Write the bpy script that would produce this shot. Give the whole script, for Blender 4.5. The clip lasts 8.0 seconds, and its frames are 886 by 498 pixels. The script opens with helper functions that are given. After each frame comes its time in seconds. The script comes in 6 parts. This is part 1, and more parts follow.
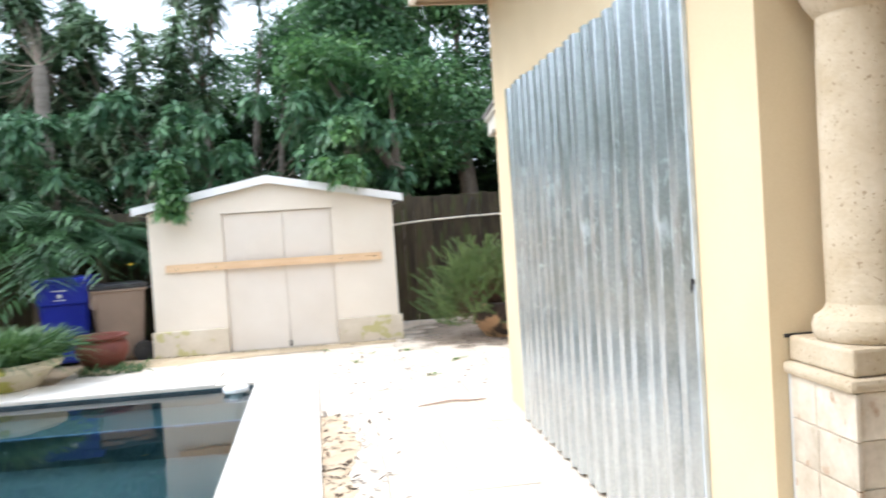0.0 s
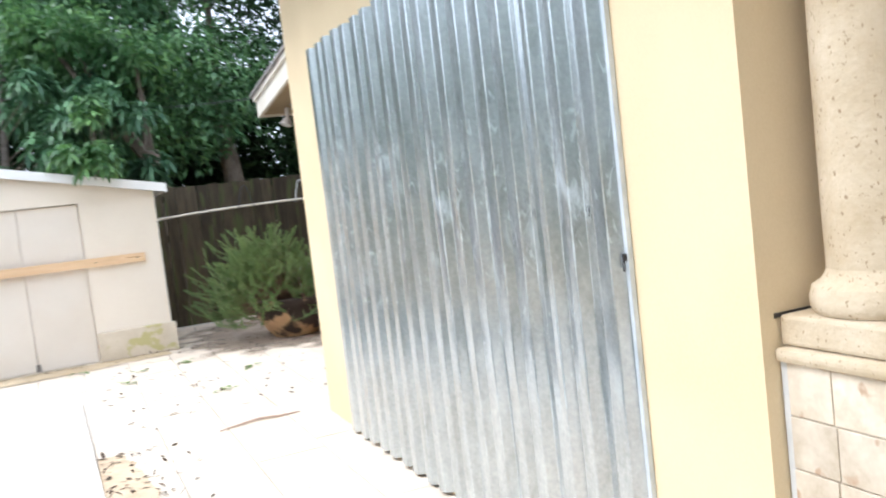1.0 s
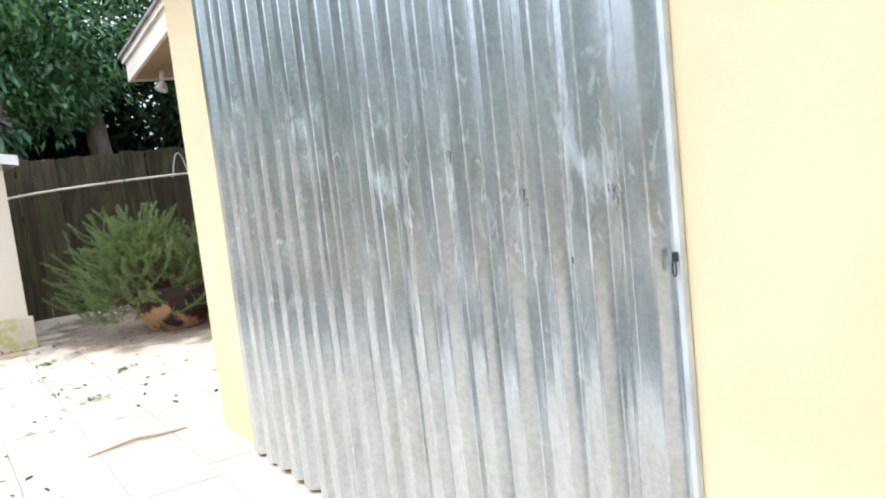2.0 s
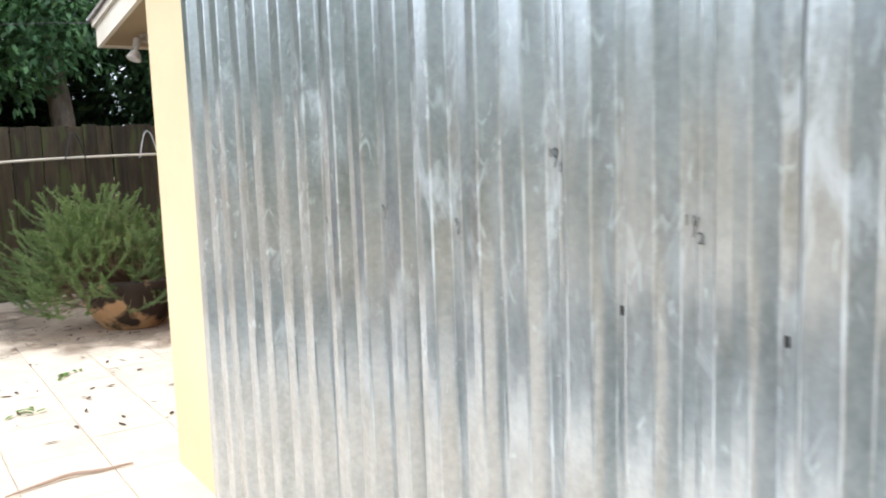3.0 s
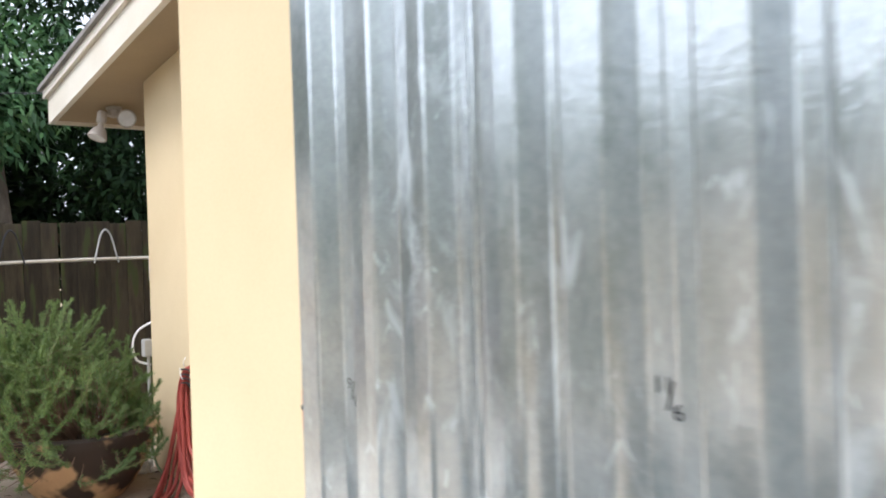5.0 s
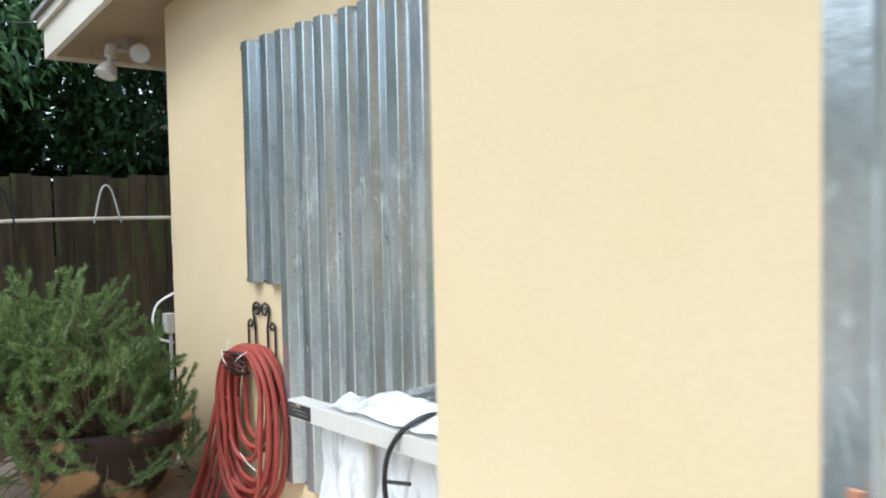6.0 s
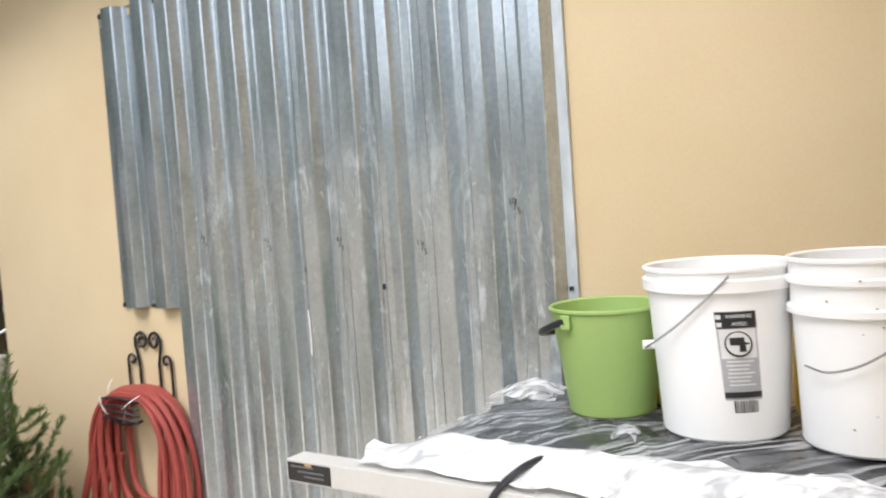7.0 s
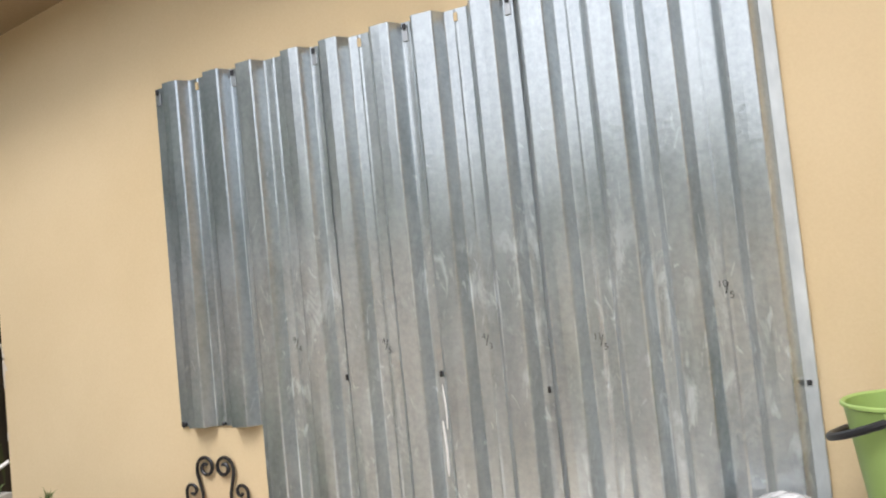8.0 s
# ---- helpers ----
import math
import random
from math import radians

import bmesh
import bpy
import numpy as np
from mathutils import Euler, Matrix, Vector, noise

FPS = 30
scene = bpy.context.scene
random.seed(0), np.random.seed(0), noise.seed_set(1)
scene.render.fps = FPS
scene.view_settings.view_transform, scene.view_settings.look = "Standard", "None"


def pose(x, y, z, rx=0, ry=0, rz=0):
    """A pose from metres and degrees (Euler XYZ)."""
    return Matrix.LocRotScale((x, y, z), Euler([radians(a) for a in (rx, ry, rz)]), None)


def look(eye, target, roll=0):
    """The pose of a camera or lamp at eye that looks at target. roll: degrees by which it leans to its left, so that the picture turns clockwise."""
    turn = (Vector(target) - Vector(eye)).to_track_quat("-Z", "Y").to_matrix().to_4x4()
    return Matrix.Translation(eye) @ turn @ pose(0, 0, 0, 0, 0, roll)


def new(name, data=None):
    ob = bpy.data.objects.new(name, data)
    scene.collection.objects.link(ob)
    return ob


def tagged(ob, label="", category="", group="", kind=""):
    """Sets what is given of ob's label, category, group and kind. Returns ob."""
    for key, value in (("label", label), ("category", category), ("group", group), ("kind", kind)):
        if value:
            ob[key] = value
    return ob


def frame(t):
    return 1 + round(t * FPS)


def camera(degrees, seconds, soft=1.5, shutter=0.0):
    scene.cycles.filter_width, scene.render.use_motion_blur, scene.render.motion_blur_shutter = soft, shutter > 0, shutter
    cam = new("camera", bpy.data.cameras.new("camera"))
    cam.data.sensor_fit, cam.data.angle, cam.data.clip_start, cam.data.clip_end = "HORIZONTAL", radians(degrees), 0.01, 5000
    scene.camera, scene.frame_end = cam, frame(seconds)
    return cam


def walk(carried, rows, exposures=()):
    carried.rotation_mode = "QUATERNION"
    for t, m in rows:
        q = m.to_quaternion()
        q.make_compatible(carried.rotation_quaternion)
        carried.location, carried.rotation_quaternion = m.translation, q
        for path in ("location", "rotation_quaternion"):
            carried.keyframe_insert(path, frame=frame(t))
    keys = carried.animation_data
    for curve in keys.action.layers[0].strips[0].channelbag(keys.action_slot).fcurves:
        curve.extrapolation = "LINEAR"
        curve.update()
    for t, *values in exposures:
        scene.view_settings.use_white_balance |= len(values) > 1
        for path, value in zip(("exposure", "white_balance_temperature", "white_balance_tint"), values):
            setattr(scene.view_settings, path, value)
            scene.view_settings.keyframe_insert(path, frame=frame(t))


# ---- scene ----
cam = camera(56.4, 8.0, soft=1.85, shutter=0.3)
PATH = [
    (0, (-0.1, -0.07, 1.445), (0.155, 1.912, 1.373), -3.7),
    (0.3, (-0.133, 0.157, 1.444), (0.352, 2.096, 1.370), -4.9),
    (0.5, (-0.169, 0.34, 1.458), (0.402, 2.255, 1.389), -5.2),
    (0.8, (-0.240, 0.623, 1.446), (0.451, 2.497, 1.341), -5.9),
    (1, (-0.294, 0.787, 1.43), (0.525, 2.605, 1.278), -6.6),
    (1.2, (-0.310, 0.929, 1.423), (0.606, 2.697, 1.238), -6.9),
    (1.5, (-0.273, 1.161, 1.401), (0.728, 2.879, 1.188), -6.7),
    (1.7, (-0.219, 1.324, 1.441), (0.803, 3.028, 1.213), -7.1),
    (2.8, (0.05, 2.218, 1.417), (1.212, 3.826, 1.161), -2.8),
    (3, (0.096, 2.379, 1.434), (1.22, 4.015, 1.191), -2.0),
    (3.2, (0.139, 2.551, 1.419), (1.253, 4.195, 1.176), -1.7),
    (3.5, (0.227, 2.805, 1.44), (1.381, 4.427, 1.245), -0.9),
    (3.8, (0.295, 3.057, 1.441), (1.423, 4.703, 1.308), -1.1),
    (4, (0.339, 3.297, 1.471), (1.379, 5.003, 1.389), -0.3),
    (4.2, (0.347, 3.529, 1.476), (1.319, 5.275, 1.398), -1.2),
    (4.5, (0.365, 3.818, 1.455), (1.464, 5.488, 1.427), -0.9),
    (4.7, (0.411, 3.989, 1.468), (1.646, 5.561, 1.481), -1.9),
    (5.8, (0.415, 5.119, 1.487), (1.694, 6.654, 1.397), -1.0),
    (6, (0.414, 5.312, 1.479), (1.728, 6.817, 1.388), -1.1),
    (6.3, (0.406, 5.623, 1.493), (1.774, 7.080, 1.415), -1.0),
    (6.5, (0.368, 5.773, 1.48), (1.804, 7.163, 1.387), -1.1),
    (6.8, (0.385, 6.001, 1.491), (1.948, 7.243, 1.379), -2.9),
    (7, (0.352, 6.163, 1.477), (2.013, 7.273, 1.366), -4.0),
    (7.3, (0.396, 6.431, 1.503), (2.113, 7.455, 1.445), -5.0),
    (7.5, (0.393, 6.585, 1.508), (2.113, 7.605, 1.498), -4.9),
    (7.8, (0.322, 6.852, 1.513), (2.075, 7.813, 1.578), -4.9),
    (8, (0.28, 6.988, 1.513), (2.064, 7.885, 1.621), -5.7),
]
SKY, SUN = 0.148, 1.5
EXPOSURES = [(0.0, 0.98, 5750, 10), (1.0, 0.90, 5700, 10), (1.5, 0.84, 5700, 10), (3.0, 0.84, 5950, 11), (4.5, 0.82, 6100, 14), (6.0, 0.52, 5650, 6), (6.5, 0.52, 5700, 8), (7.0, 0.45, 6200, 12), (7.5, 0.41, 6250, 11), (8.0, 0.33, 6500, 13)]
walk(cam, [(t, look(eye, target, roll)) for t, eye, target, roll in PATH],
     exposures=EXPOSURES)

# ---- world and sun: bright overcast ----
world = bpy.data.worlds.new("overcast_sky")
scene.world = world
world.use_nodes = True
wn, wl = world.node_tree.nodes, world.node_tree.links
sky = wn.new("ShaderNodeTexSky")
sky.sky_type, sky.sun_disc = "NISHITA", False
sky.sun_elevation, sky.sun_rotation = radians(58), radians(266)
sky.air_density, sky.dust_density, sky.ozone_density = 1.0, 6.0, 1.0
veil = wn.new("ShaderNodeMixRGB")
veil.inputs[0].default_value = 0.82
veil.inputs[2].default_value = (9.0, 9.4, 9.9, 1)
wl.new(sky.outputs[0], veil.inputs[1])
wl.new(veil.outputs[0], wn["Background"].inputs[0])
wn["Background"].inputs[1].default_value = SKY

sun_data = bpy.data.lights.new("sun", "SUN")
sun_data.energy, sun_data.angle, sun_data.color = SUN, radians(25), (1.0, 0.96, 0.9)
sun = new("sun", sun_data)
sun.matrix_world = look((-8, 6.6, 11), (0.0, 6.0, 0))

# ---- materials ----
def nodes_of(name):
    m = bpy.data.materials.new(name)
    m.use_nodes = True
    return m, m.node_tree.nodes, m.node_tree.links, m.node_tree.nodes["Principled BSDF"]


def surface(name, dark, light, scale=6.0, fine=60.0, rough=(0.6, 0.85), metal=0.0, bump=0.15, depth=0.004,
            stretch=(1, 1, 1), spots=None, per_piece=0.0, spec=0.4):
    """A surface with broad and fine variation, relief, and, with spots (colour, scale, threshold), pits or stains."""
    m, n, l, b = nodes_of(name)
    co = n.new("ShaderNodeTexCoord")
    mp = n.new("ShaderNodeMapping")
    mp.inputs["Scale"].default_value = stretch
    l.new(co.outputs["Object"], mp.inputs[0])
    vec = mp.outputs[0]
    info = n.new("ShaderNodeObjectInfo")
    if per_piece:
        add = n.new("ShaderNodeVectorMath")
        mul = n.new("ShaderNodeMath")
        mul.operation = "MULTIPLY"
        mul.inputs[1].default_value = 37.0
        l.new(info.outputs["Random"], mul.inputs[0])
        l.new(vec, add.inputs[0])
        l.new(mul.outputs[0], add.inputs[1])
        vec = add.outputs[0]
    big, small = n.new("ShaderNodeTexNoise"), n.new("ShaderNodeTexNoise")
    big.inputs["Scale"].default_value, big.inputs["Detail"].default_value = scale, 5
    small.inputs["Scale"].default_value, small.inputs["Detail"].default_value = fine, 6
    l.new(vec, big.inputs["Vector"])
    l.new(vec, small.inputs["Vector"])
    mix = n.new("ShaderNodeMath")
    mix.operation = "MULTIPLY_ADD"
    mix.inputs[1].default_value = 0.35
    l.new(small.outputs[0], mix.inputs[0])
    l.new(big.outputs[0], mix.inputs[2])
    ramp = n.new("ShaderNodeMapRange")
    ramp.inputs[1].default_value, ramp.inputs[2].default_value = 0.42, 0.95
    l.new(mix.outputs[0], ramp.inputs[0])
    col = n.new("ShaderNodeMixRGB")
    col.inputs[1].default_value, col.inputs[2].default_value = (*dark, 1), (*light, 1)
    l.new(ramp.outputs[0], col.inputs[0])
    out = col.outputs[0]
    if per_piece:
        hsv = n.new("ShaderNodeHueSaturation")
        mr = n.new("ShaderNodeMapRange")
        mr.inputs[3].default_value, mr.inputs[4].default_value = 1 - per_piece, 1 + per_piece
        l.new(info.outputs["Random"], mr.inputs[0])
        l.new(mr.outputs[0], hsv.inputs["Value"])
        l.new(out, hsv.inputs["Color"])
        out = hsv.outputs[0]
    height = small.outputs[0]
    if spots:
        sn = n.new("ShaderNodeTexNoise")
        sn.inputs["Scale"].default_value, sn.inputs["Detail"].default_value = spots[1], 3
        l.new(vec, sn.inputs["Vector"])
        st = n.new("ShaderNodeMapRange")
        st.inputs[1].default_value, st.inputs[2].default_value = spots[2], spots[2] + 0.06
        l.new(sn.outputs[0], st.inputs[0])
        sm = n.new("ShaderNodeMixRGB")
        sm.inputs[2].default_value = (*spots[0], 1)
        l.new(st.outputs[0], sm.inputs[0])
        l.new(out, sm.inputs[1])
        out = sm.outputs[0]
    l.new(out, b.inputs["Base Color"])
    rr = n.new("ShaderNodeMapRange")
    rr.inputs[3].default_value, rr.inputs[4].default_value = rough
    l.new(big.outputs[0], rr.inputs[0])
    l.new(rr.outputs[0], b.inputs["Roughness"])
    b.inputs["Metallic"].default_value = metal
    b.inputs["Specular IOR Level"].default_value = spec
    bp = n.new("ShaderNodeBump")
    bp.inputs["Strength"].default_value, bp.inputs["Distance"].default_value = bump, depth
    l.new(height, bp.inputs["Height"])
    l.new(bp.outputs[0], b.inputs["Normal"])
    return m


def soften(m, centre, radii):
    """Lets a patch of colour thin out towards its rim in an uneven way."""
    n, l = m.node_tree.nodes, m.node_tree.links
    co, mp, ln = n.new("ShaderNodeTexCoord"), n.new("ShaderNodeMapping"), n.new("ShaderNodeVectorMath")
    mp.vector_type = "TEXTURE"
    mp.inputs["Location"].default_value, mp.inputs["Scale"].default_value = centre, radii
    ln.operation = "LENGTH"
    l.new(co.outputs["Object"], mp.inputs[0])
    l.new(mp.outputs[0], ln.inputs[0])
    ns, ad, mr = n.new("ShaderNodeTexNoise"), n.new("ShaderNodeMath"), n.new("ShaderNodeMapRange")
    ns.inputs["Scale"].default_value, ns.inputs["Detail"].default_value = 3.0, 6
    l.new(co.outputs["Object"], ns.inputs["Vector"])
    l.new(ln.outputs["Value"], ad.inputs[0])
    l.new(ns.outputs[0], ad.inputs[1])
    mr.inputs[1].default_value, mr.inputs[2].default_value = 0.85, 1.45
    l.new(ad.outputs[0], mr.inputs[0])
    tr, mix = n.new("ShaderNodeBsdfTransparent"), n.new("ShaderNodeMixShader")
    l.new(mr.outputs[0], mix.inputs[0])
    l.new(n["Principled BSDF"].outputs[0], mix.inputs[1])
    l.new(tr.outputs[0], mix.inputs[2])
    l.new(mix.outputs[0], n["Material Output"].inputs[0])
    return m


def leaf_material(name, dark, light, thin=0.25, rough=0.45, spec=0.5):
    m, n, l, b = nodes_of(name)
    geo = n.new("ShaderNodeNewGeometry")
    co = n.new("ShaderNodeTexCoord")
    ns = n.new("ShaderNodeTexNoise")
    ns.inputs["Scale"].default_value = 0.9
    l.new(co.outputs["Object"], ns.inputs["Vector"])
    mx = n.new("ShaderNodeMath")
    mx.operation = "MULTIPLY"
    l.new(geo.outputs["Random Per Island"], mx.inputs[0])
    sc = n.new("ShaderNodeMapRange")
    sc.inputs[1].default_value, sc.inputs[2].default_value = 0.3, 0.65
    l.new(ns.outputs[0], sc.inputs[0])
    l.new(sc.outputs[0], mx.inputs[1])
    col = n.new("ShaderNodeMixRGB")
    col.inputs[1].default_value, col.inputs[2].default_value = (*dark, 1), (*light, 1)
    l.new(mx.outputs[0], col.inputs[0])
    l.new(col.outputs[0], b.inputs["Base Color"])
    b.inputs["Roughness"].default_value, b.inputs["Specular IOR Level"].default_value = rough, spec
    tr = n.new("ShaderNodeBsdfTranslucent")
    l.new(col.outputs[0], tr.inputs[0])
    mix = n.new("ShaderNodeMixShader")
    mix.inputs[0].default_value = thin
    l.new(b.outputs[0], mix.inputs[1])
    l.new(tr.outputs[0], mix.inputs[2])
    l.new(mix.outputs[0], n["Material Output"].inputs[0])
    return m


def galvanized(name, haze=0.20, dark=(0.365, 0.393, 0.396), light=(0.655, 0.678, 0.678), gloss=0.12, scuffs=1.0):
    """Zinc-coated sheet: spangle, mottle and vertical streaks, an oxide haze, rubbed bends and curling scuffs at arm height.
    It lies in the sheet's unrolled measure: along the profile and up."""
    m, n, l, b = nodes_of(name)
    co, info = n.new("ShaderNodeUVMap"), n.new("ShaderNodeObjectInfo")
    co.uv_map = "unrolled"
    up = n.new("ShaderNodeSeparateXYZ")
    l.new(co.outputs[0], up.inputs[0])
    add, mul = n.new("ShaderNodeVectorMath"), n.new("ShaderNodeMath")
    mul.operation = "MULTIPLY"
    mul.inputs[1].default_value = 19.0
    l.new(info.outputs["Random"], mul.inputs[0])
    l.new(co.outputs[0], add.inputs[0])
    l.new(mul.outputs[0], add.inputs[1])
    vec = add.outputs[0]

    def pattern(scale, detail, upright=1.0, rough=0.5, distort=0.0, shift=0.0):
        mp, ns = n.new("ShaderNodeMapping"), n.new("ShaderNodeTexNoise")
        mp.inputs["Scale"].default_value = (1, upright, 1)
        mp.inputs["Location"].default_value = (shift, shift, shift)
        l.new(vec, mp.inputs[0])
        l.new(mp.outputs[0], ns.inputs["Vector"])
        ns.inputs["Scale"].default_value, ns.inputs["Detail"].default_value = scale, detail
        ns.inputs["Roughness"].default_value, ns.inputs["Distortion"].default_value = rough, distort
        return ns.outputs[0]

    def span(value, a, b_, c=0.0, d=1.0):
        mr = n.new("ShaderNodeMapRange")
        for k, v in enumerate((a, b_, c, d)):
            mr.inputs[k + 1].default_value = v
        l.new(value, mr.inputs[0])
        return mr.outputs[0]

    def calc(op, *terms):
        mt = n.new("ShaderNodeMath")
        mt.operation = op
        for k, v in enumerate(terms):
            if isinstance(v, (int, float)):
                mt.inputs[k].default_value = v
            else:
                l.new(v, mt.inputs[k])
        return mt.outputs[0]

    spangle = n.new("ShaderNodeTexVoronoi")
    spangle.inputs["Scale"].default_value = 95
    l.new(vec, spangle.inputs["Vector"])
    sp = n.new("ShaderNodeSeparateColor")
    l.new(spangle.outputs["Color"], sp.inputs[0])
    mottle = span(pattern(62, 3, 0.85, 0.6), 0.34, 0.66)
    blotch = span(pattern(7, 3, 0.40, 0.5, 0.3), 0.34, 0.66)
    streak = span(pattern(16, 3, 0.04), 0.34, 0.66)
    tone = calc("ADD", calc("MULTIPLY", mottle, 0.40), calc("ADD", calc("MULTIPLY", sp.outputs[0], 0.12), calc("ADD", calc("MULTIPLY", streak, 0.22), calc("MULTIPLY", blotch, 0.26))))
    # scuffs gather in patches between knee and head height
    reach = calc("MULTIPLY", span(up.outputs[1], 0.25, 1.15), span(up.outputs[1], 2.35, 1.6))
    patch = calc("MULTIPLY", span(pattern(3.2, 3, 0.6, 0.55, 0.3, 7.0), 0.28, 0.64), reach)
    smear = calc("MULTIPLY", patch, span(pattern(19, 4, 0.35, 0.65, 0.6, 3.0), 0.40, 0.66, 0.0, 0.75))
    wisp = 0.0
    for scale, shift in ((8, 11.0), (13, 17.0)):
        curl = calc("ABSOLUTE", calc("SUBTRACT", pattern(scale, 2, 0.30, 0.45, 0.5, shift), 0.5))
        stroke = calc("MULTIPLY", span(curl, 0.0, 0.034, 0.70, 0.0), span(pattern(scale * 2.2, 3, 0.5, 0.6, 0.0, shift + 5), 0.48, 0.62))
        wisp = calc("MAXIMUM", wisp, stroke)
    wisp = calc("MULTIPLY", wisp, span(patch, 0.0, 0.6))
    bend = n.new("ShaderNodeAttribute")
    bend.attribute_name = "bend"
    rub = calc("MULTIPLY", bend.outputs["Fac"], span(pattern(6, 4, 0.25, 0.6, 0.0, 9.0), 0.46, 0.68, 0.05, 0.75))
    cloud = span(pattern(11, 5, 0.35, 0.62, 0.4, 21.0), 0.30, 0.72)
    veil_ = calc("ADD", haze - 0.05, calc("ADD", calc("MULTIPLY", streak, 0.04), calc("MULTIPLY", cloud, 0.20)))
    chalk = calc("MAXIMUM", veil_, calc("ADD", rub, calc("MULTIPLY", calc("MAXIMUM", smear, wisp), scuffs)))
    chalk = calc("MINIMUM", chalk, 0.95)
    col, wash = n.new("ShaderNodeMixRGB"), n.new("ShaderNodeMixRGB")
    col.inputs[1].default_value, col.inputs[2].default_value = (*dark, 1), (*light, 1)
    wash.inputs[2].default_value = (0.61, 0.665, 0.69, 1)
    l.new(tone, col.inputs[0])
    l.new(span(chalk, 0.12, 0.75), wash.inputs[0])
    shade = n.new("ShaderNodeHueSaturation")
    l.new(span(info.outputs["Random"], 0.0, 1.0, 0.90, 1.10), shade.inputs["Value"])
    l.new(col.outputs[0], shade.inputs["Color"])
    l.new(shade.outputs[0], wash.inputs[1])
    l.new(wash.outputs[0], b.inputs["Base Color"])
    l.new(span(chalk, 0.0, 1.0, 1.0, 0.05), b.inputs["Metallic"])
    l.new(calc("ADD", span(mottle, 0.0, 1.0, gloss - 0.015, gloss + 0.02), calc("MULTIPLY", chalk, 0.14)), b.inputs["Roughness"])
    bp, warp = n.new("ShaderNodeBump"), n.new("ShaderNodeBump")
    warp.inputs["Strength"].default_value, warp.inputs["Distance"].default_value = 0.25, 0.006
    l.new(pattern(5, 1, 0.6, 0.4, 0.0, 2.0), warp.inputs["Height"])
    bp.inputs["Strength"].default_value, bp.inputs["Distance"].default_value = 0.07, 0.002
    l.new(mottle, bp.inputs["Height"])
    l.new(warp.outputs[0], bp.inputs["Normal"])
    l.new(bp.outputs[0], b.inputs["Normal"])
    # the dulled share of the zinc: the same metal, scattering widely
    dull, both = n.new("ShaderNodeBsdfPrincipled"), n.new("ShaderNodeMixShader")
    dull.inputs["Metallic"].default_value, dull.inputs["Roughness"].default_value = 0.90, 0.30
    l.new(wash.outputs[0], dull.inputs["Base Color"])
    l.new(bp.outputs[0], dull.inputs["Normal"])
    l.new(span(blotch, 0.0, 1.0, 0.30, 0.46), both.inputs[0])
    l.new(b.outputs[0], both.inputs[1])
    l.new(dull.outputs[0], both.inputs[2])
    l.new(both.outputs[0], n["Material Output"].inputs[0])
    return m


def plain(name, colour, rough=0.5, metal=0.0, spec=0.5):
    return surface(name, tuple(c * 0.85 for c in colour), tuple(min(1, c * 1.08) for c in colour), 9, 90,
                   (rough * 0.85, min(1, rough * 1.15)), metal, 0.08, 0.002, spec=spec)


STUCCO = surface("yellow_stucco", (0.625, 0.495, 0.305), (0.72, 0.59, 0.385), 1.3, 140, (0.8, 0.95), 0, 0.10, 0.003, spec=0.2)
TRIM = surface("cream_trim", (0.66, 0.60, 0.50), (0.76, 0.71, 0.62), 2, 60, (0.5, 0.7), spec=0.3)
# tan, with the shade under the eaves taken into the base colour
SHADED_SOFFIT = surface("shaded_tan_soffit", (0.31, 0.235, 0.15), (0.39, 0.30, 0.19), 2, 60, (0.7, 0.9), spec=0.2)
SHINGLE = surface("roof_shingle", (0.20, 0.19, 0.18), (0.34, 0.32, 0.30), 5, 70, (0.8, 0.95), bump=0.5)
ZINC = galvanized("galvanized_steel")
COOL_ZINC = galvanized("cool_galvanized_steel", 0.24, (0.372, 0.414, 0.434), (0.665, 0.712, 0.738))
BLUE_ZINC = galvanized("bluish_galvanized_steel", 0.20, (0.33, 0.378, 0.415), (0.55, 0.605, 0.655), scuffs=0.6)
CHALKY_ZINC = surface("chalky_galvanized_edge", (0.45, 0.50, 0.53), (0.72, 0.77, 0.80), 12, 60, (0.3, 0.5), 0.35, stretch=(1, 1, 0.4))
BOLT = plain("zinc_bolt", (0.45, 0.46, 0.47), 0.35, 1.0)
DARK_STEEL = plain("dark_steel", (0.06, 0.06, 0.065), 0.45, 0.8)
FIXTURE = surface("aged_lamp_enamel", (0.38, 0.34, 0.30), (0.52, 0.48, 0.43), 14, 70, (0.45, 0.6))
CEMENT = surface("grey_cement", (0.50, 0.50, 0.48), (0.62, 0.61, 0.585), 12, 70, (0.85, 0.95))
INK = plain("marker_ink", (0.035, 0.04, 0.045), 0.6)
# clip metal with a copper-coloured reflection put into its base colour
COPPERY_GLINT = plain("coppery_glint_clip", (0.62, 0.30, 0.19), 0.4, 0.6)
PAVER = surface("travertine_paver", (0.58, 0.49, 0.385), (0.73, 0.635, 0.52), 3.5, 40, (0.55, 0.8), bump=0.2,
                spots=((0.42, 0.33, 0.23), 30, 0.69), per_piece=0.05)
COPING = surface("travertine_coping", (0.68, 0.62, 0.54), (0.80, 0.75, 0.68), 3.5, 40, (0.55, 0.8), bump=0.2,
                 spots=((0.44, 0.35, 0.25), 34, 0.71), per_piece=0.05)
GROUT = surface("sandy_grout", (0.58, 0.51, 0.43), (0.70, 0.64, 0.55), 4, 80, (0.85, 0.95))
EARTH = surface("tan_earth", (0.36, 0.27, 0.17), (0.55, 0.43, 0.28), 2.5, 40, (0.85, 0.95), bump=0.6, depth=0.01)
